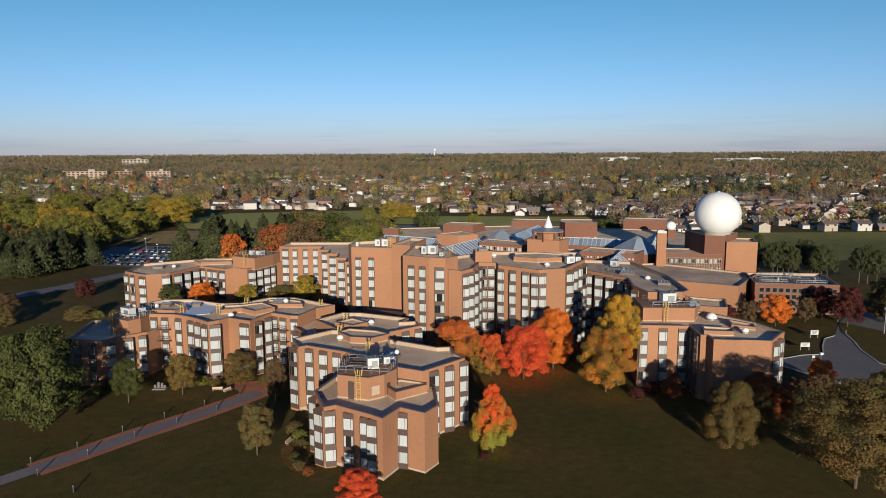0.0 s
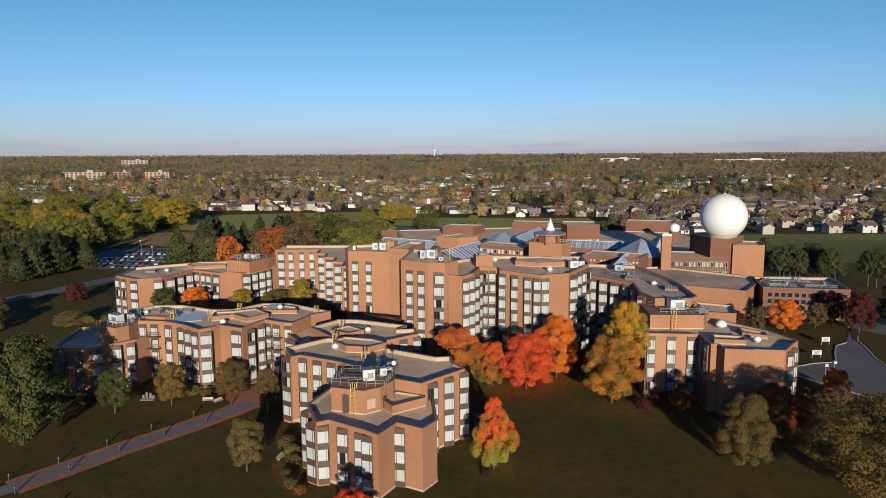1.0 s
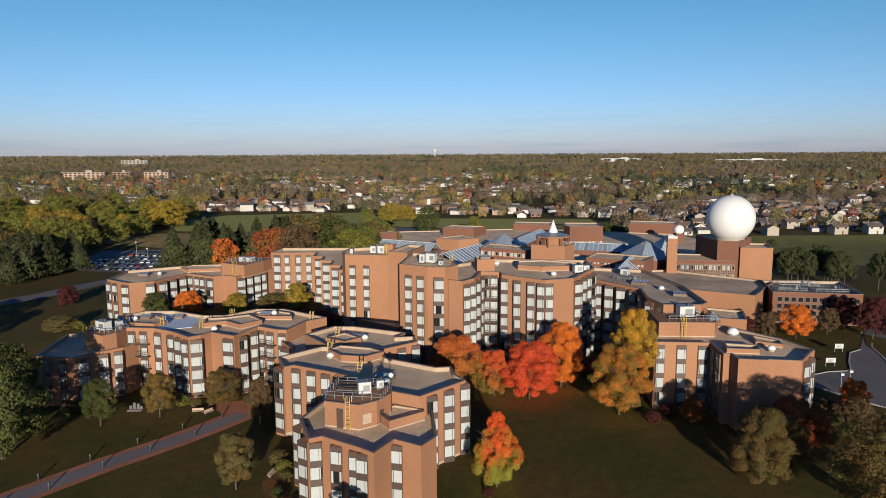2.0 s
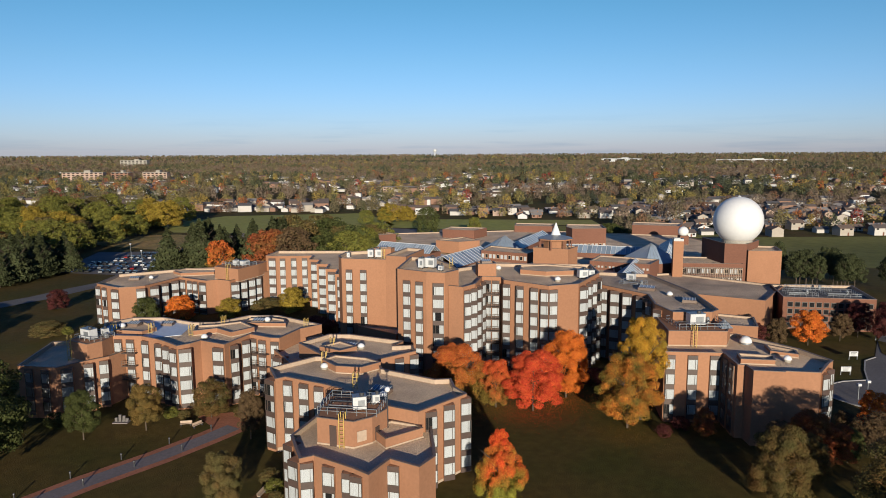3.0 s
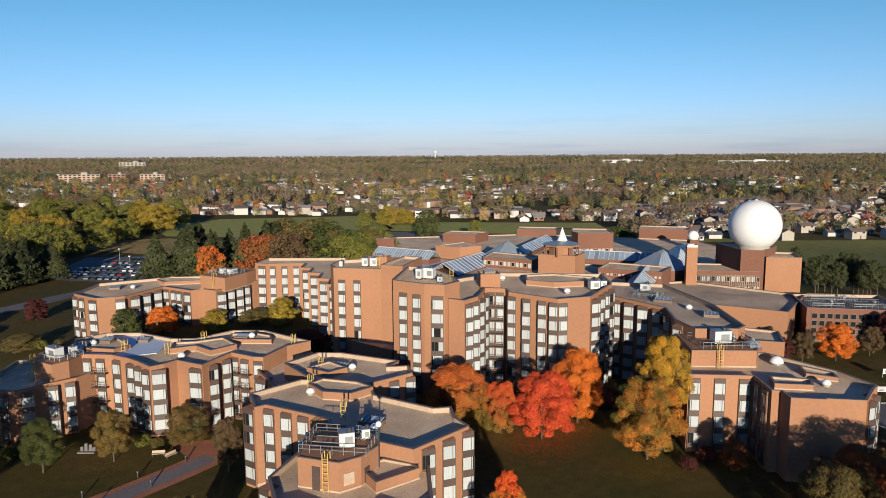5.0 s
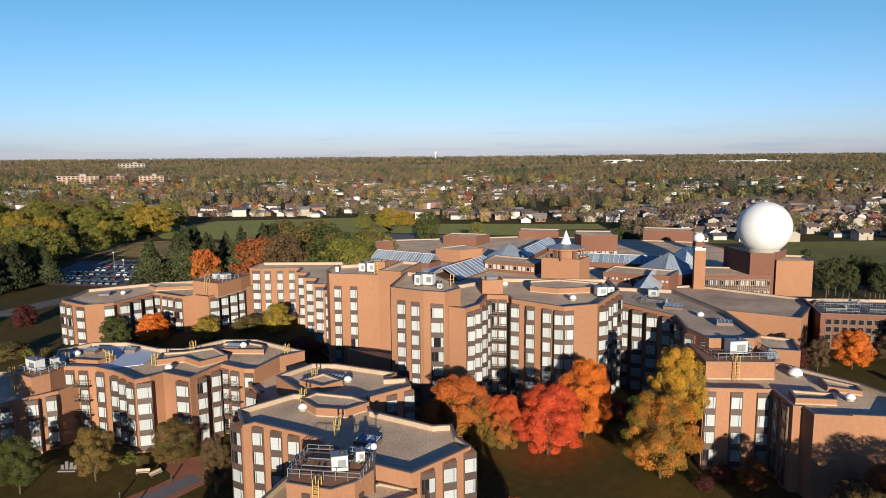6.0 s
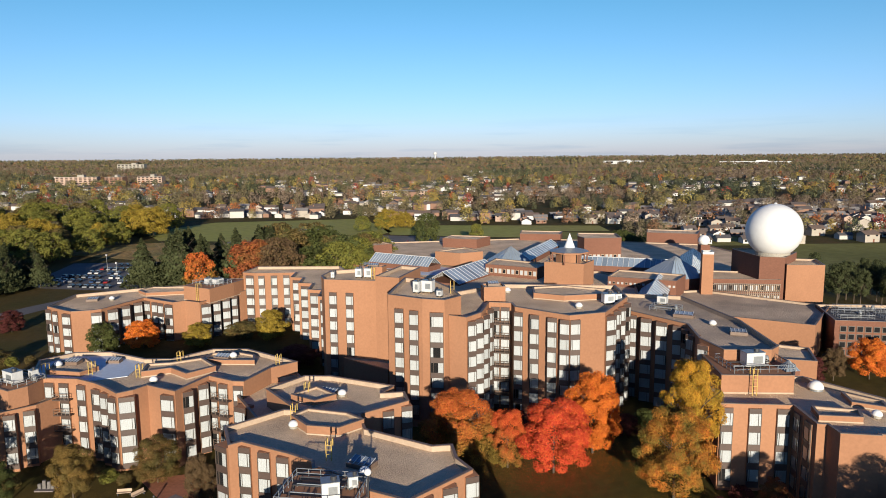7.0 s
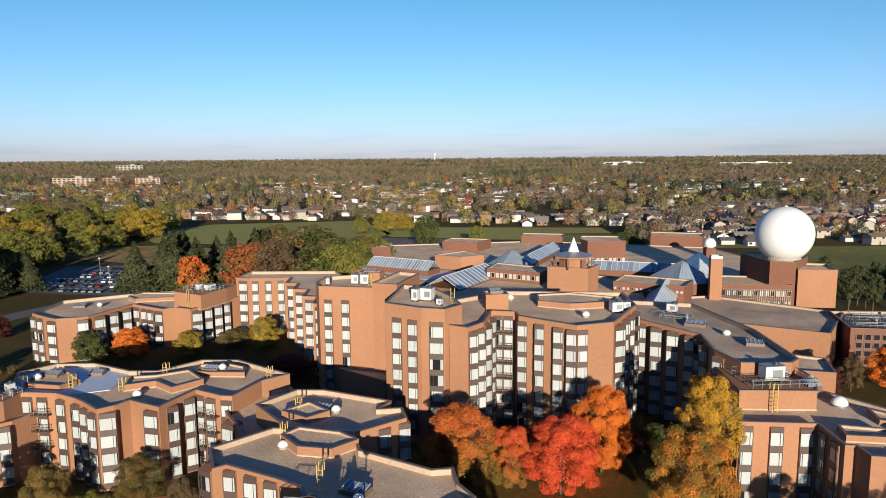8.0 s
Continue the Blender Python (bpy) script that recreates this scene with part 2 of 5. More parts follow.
def inset(poly, d):
    """The outline moved inwards by d (counter-clockwise outlines)."""
    out, k = [], len(poly)
    for i in range(k):
        a, b, c = (Vector(poly[(i + j) % k]) for j in (-1, 0, 1))
        u, v = (b - a).normalized(), (c - b).normalized()
        nu, nv = Vector((-u.y, u.x)), Vector((-v.y, v.x))
        m = nu + nv
        m = m / max(0.45, m.dot(nu)) if m.length > 1e-4 else nu
        out.append((b.x + m.x * d, b.y + m.y * d))
    return out


def ring(poly, d0, d1, z0, z1):
    bm = bmesh.new()
    a, b = inset(poly, d0), inset(poly, d1)
    k = len(poly)
    rows = [[bm.verts.new((x, y, z)) for x, y in p] for p, z in ((a, z0), (a, z1), (b, z1), (b, z0))]
    for r in range(4):
        p, q = rows[r], rows[(r + 1) % 4]
        for i in range(k):
            bm.faces.new((p[i], p[(i + 1) % k], q[(i + 1) % k], q[i]))
    return bm


def add_box(bm, sx, sy, sz, m=Matrix()):
    """A box of that size standing on z = 0 of the pose m, centred in x and y."""
    v = [bm.verts.new(m @ Vector((x * sx / 2, y * sy / 2, z * sz))) for z in (0, 1) for y in (-1, 1) for x in (-1, 1)]
    for f in ((0, 2, 3, 1), (4, 5, 7, 6), (0, 1, 5, 4), (2, 6, 7, 3), (0, 4, 6, 2), (1, 3, 7, 5)):
        bm.faces.new([v[i] for i in f])
    return bm


def box(sx, sy, sz, m=Matrix()):
    return add_box(bmesh.new(), sx, sy, sz, m)


def add_rod(bm, p, q, r, sides=6, r2=None):
    p, q = Vector(p), Vector(q)
    t = (q - p).to_track_quat("Z", "Y").to_matrix()
    rings = [[bm.verts.new(c + t @ Vector((math.cos(a) * s, math.sin(a) * s, 0))) for a in [2 * math.pi * i / sides for i in range(sides)]]
             for c, s in ((p, r), (q, r if r2 is None else r2))]
    for i in range(sides):
        j = (i + 1) % sides
        bm.faces.new((rings[0][i], rings[0][j], rings[1][j], rings[1][i]))
    bm.faces.new(rings[0][::-1]), bm.faces.new(rings[1])
    return bm


# ---- windows and facades ----
STOREY, WIN_H = 2.93, 2.02
window_cache = {}


def window_meshes(w, style):
    """A dark frame round an opening, a blind behind it and a pane; styles differ by how far the blind is drawn."""
    key = (round(w, 1), style)
    if key in window_cache:
        return window_cache[key]
    w = key[0]
    t = 0.06
    xm = w * 0.26 * (1 if style % 2 else -1)
    xs = [-w / 2, -w / 2 + t, xm - t * 0.4, xm + t * 0.4, w / 2 - t, w / 2]
    zs = [0, t, WIN_H - t, WIN_H]
    bm = bmesh.new()
    grid = [[bm.verts.new((x, 0.0, z)) for z in zs] for x in xs]
    for a in range(5):
        for c in range(3):
            if not (c == 1 and a in (1, 3)):
                bm.faces.new((grid[a][c], grid[a][c + 1], grid[a + 1][c + 1], grid[a + 1][c]))
    moved = bmesh.ops.extrude_face_region(bm, geom=bm.faces[:])["geom"]
    for v in moved:
        if isinstance(v, bmesh.types.BMVert):
            v.co.y += 0.16
    bmesh.ops.recalc_face_normals(bm, faces=bm.faces[:])
    # no room behind: a thin near-black sheet paints its darkness
    shade_sheet_me = mesh_of("interior", box(w - 0.1, 0.02, WIN_H - 0.1, pose(0, 0.012, 0.05)), ROOM_SHADE)
    frame_me = mesh_of("window", bm, FRAME)
    bm = bmesh.new()
    full = w - 0.13
    x0, x1 = {0: (0.0, 1.0), 1: (0.0, 0.91), 2: (0.08, 1.0), 3: (0.0, 0.42), 4: (0.0, 0.22)}[style]
    n = 14
    cols = []
    for i in range(n + 1):
        u = x0 + (x1 - x0) * i / n
        cols.append([bm.verts.new((-full / 2 + u * full, 0.045 + 0.022 * (i % 2), z)) for z in (0.065, WIN_H - 0.065)])
    for a, b in zip(cols, cols[1:]):
        bm.faces.new((a[0], a[1], b[1], b[0]))
    if style == 4:
        add_box(bm, full * 0.2, 0.03, WIN_H - 0.2, pose(full * 0.4, 0.05, 0.1))
    blind_me = mesh_of("blind", bm, BLIND)
    bm = bmesh.new()
    g, h = full / 2 + 0.02, WIN_H - 0.08
    bm.faces.new([bm.verts.new(v) for v in ((g, 0.115, 0.08), (-g, 0.115, 0.08), (-g, 0.115, h), (g, 0.115, h))])
    pane_me = mesh_of("pane", bm, PANE)
    window_cache[key] = frame_me, blind_me, pane_me, shade_sheet_me
    return window_cache[key]


def add_window(parent, m, w, rng):
    style = rng.choices((0, 1, 2, 3, 4), (64, 15, 15, 3, 3))[0]
    f, b, p, i = window_meshes(w, style)
    ob = new("window", f)
    ob.parent = parent
    ob.matrix_parent_inverse = parent.matrix_basis.inverted()
    ob.matrix_basis = m
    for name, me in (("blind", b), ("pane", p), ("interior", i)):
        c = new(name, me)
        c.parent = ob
        if name == "pane":
            c.visible_shadow = False
    return ob


def wall_pose(a, b, s, z, out=0.0):
    """The pose on the wall a-b, s metres along it, out metres in front, x along the wall and y outwards."""
    d = (Vector(b) - Vector(a)).normalized()
    n = Vector((d.y, -d.x))
    p = Vector(a) + d * s + n * out
    return Matrix(((-d.x, n.x, 0, p.x), (-d.y, n.y, 0, p.y), (0, 0, 1, z), (0, 0, 0, 1)))


def facade(parent, a, b, cols, head, rows, rng, top, brick=None, flat=False):
    """Columns of windows in shallow bays that turn, saw-tooth fashion, towards the open front. cols: from-to, as shares of the wall's length."""
    brick = brick or BRICK
    d = Vector(b) - Vector(a)
    length = d.length
    off = math.atan2(d.y, d.x)          # how far the wall leans from facing the front
    turn = max(-0.6, min(0.6, -off * 0.55)) if abs(off) > 0.25 and not flat else 0.0
    for c0, c1 in cols:
        w, s = min(2.5, max(1.75, (c1 - c0) * length)), (c0 + c1) / 2 * length
        s = min(max(s, w * 0.42), length - w * 0.42)
        reach = abs(math.sin(turn)) * w / 2 + 0.22
        deep = reach * 2 + 0.3
        z0, z1 = head - rows * STOREY, min(top, head + 0.75)
        front = wall_pose(a, b, s, 0, reach) @ Matrix.Rotation(turn, 4, "Z")
        part("bay", box(w + 0.06, deep, z1 - z0 + 2.0, front @ pose(0, -deep / 2, z0 - 2.0)), brick, parent)
        part("spandrel", box(w, 0.12, z1 - head - 0.02, front @ pose(0, 0.06, head)), SPANDREL, parent)
        for r in range(rows):
            zt = head - r * STOREY
            add_window(parent, front @ pose(0, 0.003, zt - WIN_H), w, rng)
            part("spandrel", box(w, 0.12, STOREY - WIN_H, front @ pose(0, 0.06, zt - STOREY)), SPANDREL, parent)


def wing(name, label, category, poly, top, facades=(), head=None, rows=4, base=-3.0, rim=0.78, roof=None, brick=None, seed=1, lining=True, plinth=None):
    """A flat-roofed brick wing: body, gravel roof, parapet with a metal coping, and its facades (edge, columns)."""
    rng = random.Random(seed)
    roof, brick = roof or GRAVEL, brick or BRICK
    cx, cy = sum(p[0] for p in poly) / len(poly), sum(p[1] for p in poly) / len(poly)
    e = thing(name, (cx, cy, ground_z(cx, cy)), label, category)
    low = top - rim
    part("wall", prism(poly, base, low - 0.01), brick, e)
    part("roof", prism(inset(poly, 0.30), low - 0.3, low + 0.02), roof, e, "flat gravelled roof" if roof in (GRAVEL, GRAVEL_WORN) else "")
    part("parapet", ring(poly, 0.0, 0.28, low - 0.012, top), brick, e)
    if lining:
        part("parapet_lining", ring(poly, 0.284, 0.33, low + 0.02, top - 0.03), COPING_IN, e)
    part("coping", ring(poly, -0.06, 0.36, top, top + 0.09), COPING, e, "brown metal coping")
    if plinth:
        part("plinth", ring(poly, -0.07, 0.1, base, plinth), COPING_IN, e, "pale concrete plinth")
    for i, j, cols, *flat in facades:
        facade(e, poly[i], poly[j], cols, head, rows, rng, top - 0.004, brick=brick, flat=bool(flat))
    return e


def penthouse(parent, poly, z0, z1, brick=None, roof_z=None):
    p = part("penthouse", prism(poly, z0, z1), brick or BRICK, parent)
    if roof_z:
        part("flashing", ring(poly, -0.06, 0.05, roof_z - 0.05, roof_z + 0.2), COPING_IN, p)
    part("coping", ring(poly, -0.05, 0.25, z1 - 0.02, z1 + 0.09), COPING, p)
    return p


# ---- ground ----
def sheet(name, xs, ys, lift, mat, label, category):
    bm = bmesh.new()
    v = [[bm.verts.new((x, y, ground_z(x, y) + lift)) for x in xs] for y in ys]
    for j in range(len(ys) - 1):
        for i in range(len(xs) - 1):
            bm.faces.new((v[j][i], v[j][i + 1], v[j + 1][i + 1], v[j + 1][i]))
    ob = new(name, mesh_of(name, bm, mat))
    for f in ob.data.polygons:
        f.use_smooth = True
    return tagged(ob, label, category, kind="structure")


def spread(a, b, n):
    return [a + (b - a) * i / n for i in range(n + 1)]


GX = [-7000, -5000, -3500, -2400, -1600, -1000] + spread(-700, 700, 70) + [1000, 1600, 2400, 3500, 5000, 7000]
GY = [-1200, -600, -200] + spread(0, 700, 70) + [800, 950, 1150, 1400, 1700, 2100, 2600, 3100, 3600, 4100, 4500, 4800, 4950, 6500, 8950]
sheet("ground", GX, GY, 0, GRASS, "mown autumn grass on gently sloping land", "ground")


def patch(name, outline, lift, mat, label, category):
    """A flat area of ground cover that follows the land: outline triangulated and cut finely enough to lie on it."""
    bm = bmesh.new()
    f = bm.faces.new([bm.verts.new((x, y, 0)) for x, y in outline])
    lo, hi = min(p[1] for p in outline), max(p[1] for p in outline)
    for axis, a, b in ((1, lo, hi), (0, min(p[0] for p in outline), max(p[0] for p in outline))):
        k = int((b - a) // 10) + 1
        for i in range(1, k):
            c = [0, 0, 0]
            c[axis] = a + (b - a) * i / k
            nrm = [0, 0, 0]
            nrm[axis] = 1
            bmesh.ops.bisect_plane(bm, geom=bm.verts[:] + bm.edges[:] + bm.faces[:], plane_co=c, plane_no=nrm)
    for v in bm.verts:
        v.co.z = ground_z(v.co.x, v.co.y) + lift
    bmesh.ops.triangulate(bm, faces=bm.faces[:])
    bm.normal_update()
    for g in bm.faces:
        if g.normal.z < 0:
            g.normal_flip()
    return tagged(new(name, mesh_of(name, bm, mat)), label, category, kind="structure")


def ribbon(name, line, width, lift, mat, label, category, height=0.0):
    """A strip along a line of points on the land; with a height it is a raised kerb."""
    pts = []
    for (a, b) in zip(line, line[1:]):
        k = max(1, int((Vector(b) - Vector(a)).length // 6))
        pts += [Vector(a).lerp(Vector(b), i / k) for i in range(k)]
    pts.append(Vector(line[-1]))
    bm = bmesh.new()
    rows = []
    for i, p in enumerate(pts):
        d = (pts[min(i + 1, len(pts) - 1)] - pts[max(i - 1, 0)]).normalized()
        n = Vector((-d.y, d.x)) * width / 2
        r = []
        for q in (p - n, p + n):
            r.append(bm.verts.new((q.x, q.y, ground_z(q.x, q.y) + lift + height)))
        if height:
            for q in (p + n, p - n):
                r.append(bm.verts.new((q.x, q.y, ground_z(q.x, q.y) - 0.1)))
        rows.append(r)
    k = len(rows[0])
    for a, b in zip(rows, rows[1:]):
        for i in range(k if height else 1):
            j = (i + 1) % k
            bm.faces.new((a[i], a[j], b[j], b[i]))
    bmesh.ops.recalc_face_normals(bm, faces=bm.faces[:])
    bm.normal_update()
    if not height:
        for f in bm.faces:
            if f.normal.z < 0:
                f.normal_flip()
    return tagged(new(name, mesh_of(name, bm, mat)), label, category, kind="structure")


ribbon("path_edging", [(-70.4, 110.4), (-65.8, 116.1), (-59.6, 124.4), (-51.4, 133.8), (-45.4, 142), (-42.5, 146.5)], 6.6, 0.03, RED_PAVING, "red brick paved margins of the footpath", "path")
ribbon("footpath", [(-82, 96), (-73.6, 106.5), (-65.8, 116.1), (-59.6, 124.4), (-51.4, 133.8), (-45.4, 142), (-42.5, 146.5)], 3.6, 0.045, PAVING, "grey paved footpath across the lawn", "path")
patch("sports_field", [(-228, 545), (-196, 495), (-140, 488), (-60, 500), (-45, 540), (-80, 640), (-200, 615)], 0.05, FIELD, "wide mown sports field", "field")
patch("sports_field", [(140, 322), (300, 322), (430, 400), (440, 462), (190, 460), (150, 400)], 0.05, OLIVE_FIELD, "open mown field beside the houses", "field")
patch("sports_field", [(-45, 522), (20, 504), (58, 500), (58, 535), (110, 535), (110, 572), (-60, 585)], 0.05, FIELD, "mown grass behind the rear yard", "field")
patch("sports_field", [(60, 455), (180, 455), (190, 520), (60, 530)], 0.05, OLIVE_FIELD, "strip of mown grass before the houses", "field")
patch("court", [(-148, 468), (-110, 468), (-106, 486), (-146, 490)], 0.09, PAVING, "pale paved sports court in the grass", "court")
patch("meadow", [(-235, 440), (-150, 400), (-130, 420), (-150, 470), (-190, 484), (-225, 470)], 0.05, MEADOW, "dry brown meadow with tall grass", "meadow")
patch("car_park", [(-185, 330), (-125, 318), (-118, 350), (-150, 405), (-200, 400)], 0.06, ASPHALT, "asphalt car park behind the trees", "car park")
patch("car_park_court", [(-70, 440), (-20, 440), (20, 500), (-60, 520)], 0.06, ASPHALT, "asphalt yard behind the building", "car park")
ribbon("road", [(-230, 236), (-190, 243), (-166, 254), (-156, 271), (-151, 288), (-144, 306), (-118, 322), (-80, 338), (-40, 352)], 10, 0.07, ASPHALT, "curving asphalt service road", "road")
patch("forecourt", [(77, 160), (80, 165.8), (86, 168.6), (91.7, 169.4), (95, 176.2), (99.5, 184), (104, 187), (113, 201), (122, 212), (150, 232), (190, 200), (190, 110), (130, 100), (104, 128), (85, 147)], 0.07, ASPHALT, "asphalt drive and forecourt", "road")

# ---- residential wings ----
A = [(-33.5, 141.1), (-30.9, 134.9), (-29.4, 136.0), (-22.0, 132.2), (-18.5, 130.0), (-17.5, 126.0), (-9.4, 121.8), (-5.4, 119.8), (2.1, 127.7),
     (0.2, 131.0), (-0.5, 135.2), (-3.2, 134.8), (-12.9, 140.5), (-14.5, 146.0), (-23.1, 148.0), (-26.6, 148.1)]
wing_a = wing("residential_wing", "four-storey brown brick residence wing with white-blinded windows", "building", A, 12.9,
              [(0, 1, [(0.66, 1.0)]), (2, 3, [(0.0, 0.2), (0.42, 0.62), (0.84, 1.0)]), (7, 8, [(0.12, 0.29), (0.48, 0.65), (0.85, 1.0)])], 11.7, 4, seed=2, plinth=0.4)
F = [(-24.2, 117.5), (-21.2, 109.8), (-19.4, 110.8), (-13.2, 106.8), (-11.1, 105.1), (-8.7, 109.8), (-4.6, 107.4), (-2.5, 110.8), (-3.4, 121.5), (-9.6, 123.4), (-18, 128), (-22, 125)]
wing_f = wing("residential_wing", "three-storey brown brick wing with a stepped flat roof", "building", F, 10.1,
              [(0, 1, [(0.1, 0.32), (0.76, 1.0)]), (1, 2, [(0.0, 0.8)]), (2, 3, [(0.3, 0.55), (0.82, 1.0)]), (3, 4, [(0.0, 0.6)]), (5, 6, [(0.0, 0.2)])], 8.7, 3, seed=3, plinth=0.25)
penthouse(wing_f, [(-20, 116.4), (-14.4, 114.7), (-11.9, 116.5), (-10, 120), (-10.5, 123), (-17, 127.5), (-20.5, 124)], 9.0, 13.4, roof_z=9.42)
part("door", box(1.1, 0.12, 3.2, wall_pose((-20, 116.4), (-14.4, 114.7), 2.6, 9.3, 0.05)), SPANDREL, wing_f, "dark recessed plant door")
part("louvre", box(1.5, 0.12, 1.6, wall_pose((-14.4, 114.7), (-11.9, 116.5), 1.3, 10.2, 0.05)), COPING_IN, wing_f, "pale louvred vent")
part("door", box(1.0, 0.12, 2.0, wall_pose((-11.9, 116.5), (-10, 120), 1.2, 9.6, 0.05)), SPANDREL, wing_f, "dark plant door")
B = [(-24, 147.5), (-14.5, 146.6), (-7.5, 152.3), (-8.5, 156.5), (-12, 156), (-10.5, 159.5), (-22.2, 164.8), (-27, 165), (-32, 158)]
wing_b = wing("residential_wing", "brown brick residence wing with a flat roof, partly in shade", "building", B, 12.7, [(1, 2, [(0.42, 0.62), (0.82, 1.0)])], 11.4, 4, seed=4)
LINK = [(-38, 161), (-31.5, 150.5), (-25, 149.5), (-26, 165), (-30, 173), (-35, 170)]
wing("link_building", "low brown brick link between two residence wings", "building", LINK, 10.4, [(0, 1, [(0.3, 0.5)])], 9.3, 2, seed=5)
MP = [(-76, 164.2), (-67.2, 163.4), (-62.9, 161.1), (-60.4, 159.3), (-56.5, 155.9), (-54.5, 157.6), (-53.1, 160), (-50.3, 158.5), (-47.1, 156.9), (-45.8, 160.8),
      (-44.2, 165), (-38.9, 162), (-37, 161.8), (-34.3, 169.6), (-30.2, 173.4), (-34.6, 176.5), (-42.2, 182.1), (-49.5, 182.2), (-55.3, 175.5), (-60.3, 175.5),
      (-69.3, 180.3), (-76.7, 180), (-80.9, 174.9)]
wing_m = wing("residential_wing", "zigzag four-storey brown brick wing with balconies", "building", MP, 12.7,
              [(0, 1, [(0.3, 0.5), (0.62, 0.8)]), (1, 2, [(0.15, 0.5)]), (2, 3, [(0.1, 0.7)]), (3, 4, [(0.1, 0.4), (0.7, 1.0)]), (4, 5, [(0.0, 1.0)]), (7, 8, [(0.25, 1.0)]),
               (8, 9, [(0.35, 0.75)]), (9, 10, [(0.25, 0.65)]), (10, 11, [(0.05, 0.35), (0.5, 0.8)]), (11, 12, [(0.0, 0.95)])], 11.2, 4, seed=6)
ML = [(-88, 153.3), (-79.3, 151.9), (-76.4, 155.7), (-72.5, 159.5), (-71, 164), (-80, 173), (-91, 170.6)]
wing_ml = wing("residential_wing", "three-storey brown brick end wing in tree shade", "building", ML, 9.4,
               [(0, 1, [(0.2, 0.4), (0.62, 0.82)]), (1, 2, [(0.1, 0.55)]), (2, 3, [(0.05, 0.38), (0.6, 0.92)])], 8.1, 3, seed=7)
penthouse(wing_ml, [(-81.4, 160.6), (-75.8, 157.4), (-74, 160), (-73.6, 164.5), (-80, 168)], 8.4, 12.6, roof_z=8.72)
L = [(-107.2, 221.9), (-100, 217), (-97.4, 215.6), (-93.2, 216.9), (-91.1, 218.4), (-86.3, 232.2), (-75.6, 226), (-73.2, 228.0), (-68.4, 225.8), (-63, 238), (-60.5, 242),
     (-70, 252), (-85, 249), (-95, 245), (-108, 237)]
wing_l = wing("residential_wing", "long zigzag five-storey brown brick residence wing", "building", L, 12.9,
              [(0, 1, [(0.06, 0.26), (0.46, 0.66)]), (1, 2, [(0.1, 1.0)]), (3, 4, [(0.0, 1.0)]), (4, 5, [(0.1, 0.27), (0.4, 0.56), (0.7, 0.86)]),
               (5, 6, [(0.02, 0.25), (0.36, 0.47), (0.57, 0.68), (0.8, 1.0)]), (8, 9, [(0.0, 0.2), (0.32, 0.48), (0.6, 0.76), (0.86, 1.0)])], 11.5, 5, seed=8)
penthouse(wing_l, [(-75.1, 232.4), (-66.2, 227.6), (-62.6, 237), (-61, 243), (-72, 243)], 12.0, 16.2, roof_z=12.22)
K = [(-61.5, 242), (-57, 240.5), (-46, 241.5), (-45.6, 233.6), (-42.0, 232.8), (-41.5, 225.0), (-37.6, 224.2), (-37.1, 216.0), (-33.4, 215.2), (-32.9, 207.6), (-29.6, 206.8), (-27, 203), (-28, 235), (-35, 252), (-60, 252)]
wing_k = wing("residential_wing", "six-storey brown brick wing with rows of white blinds", "building", K, 18.2,
              [(0, 1, [(0.3, 0.8)]), (1, 2, [(0.04, 0.2), (0.36, 0.52), (0.68, 0.84)]), (3, 4, [(0.2, 0.8)]), (5, 6, [(0.2, 0.8)]),
               (7, 8, [(0.2, 0.8)]), (9, 10, [(0.2, 0.8)])], 16.7, 6, seed=9)
S = [(-31, 203), (-29.5, 198.5), (-17.5, 196.3), (-14, 199), (-10, 208.5), (-22, 213), (-30, 210)]
wing_s = wing("residential_tower", "tall brown brick tower with two window columns", "building", S, 24.0, [(1, 2, [(0.10, 0.24), (0.42, 0.56)])], 20.4, 7, seed=10)
SLAB = [(-17.6, 195.6), (-12.2, 193.3), (-8.2, 207), (-13, 209.5)]
wing("stair_tower", "blank brown brick stair tower between two towers", "building", SLAB, 25.2, rim=0.7)
PODIUM = [(-25.2, 196.3), (-14.4, 187.6), (-12.4, 190.5), (-12.4, 193.2), (-17.7, 195.5), (-24.5, 197.3)]
wing("link_building", "low brown brick link block with a small flat roof", "building", PODIUM, 6.4, rim=0.4)
T = [(-13, 176.6), (-6.2, 172.4), (-2, 171.2), (1.1, 175), (-0.6, 182), (-5, 192), (-11, 194.5)]
wing_t = wing("residential_tower", "tall seven-storey brown brick tower with window bays", "building", T, 25.0,
              [(0, 1, [(0.26, 0.48), (0.7, 0.9)]), (1, 2, [(0.35, 1.0)])], 21.9, 7, seed=11)
TL = [(-1.2, 171.8), (2, 170), (4.9, 173.9), (6.8, 182.9), (11.2, 182), (11.6, 178.6), (21.1, 171.1), (28.1, 173.5), (35.7, 187.6), (36, 200), (10, 202), (-4, 190)]
wing_tl = wing("residential_wing", "seven-storey brown brick wing with piers and dark spandrels", "building", TL, 22.0,
               [(1, 2, [(0.0, 0.36), (0.56, 0.8)]), (2, 3, [(0.1, 0.26), (0.62, 0.8)]), (3, 4, [(0.1, 0.48), (0.55, 0.92)]), (5, 6, [(0.03, 0.17), (0.33, 0.47), (0.65, 0.79), (0.95, 1.0)]),
                (6, 7, [(0.0, 0.26)]), (7, 8, [(0.0, 0.15), (0.3, 0.42), (0.52, 0.64), (0.76, 0.88)])], 20.4, 7, seed=12)
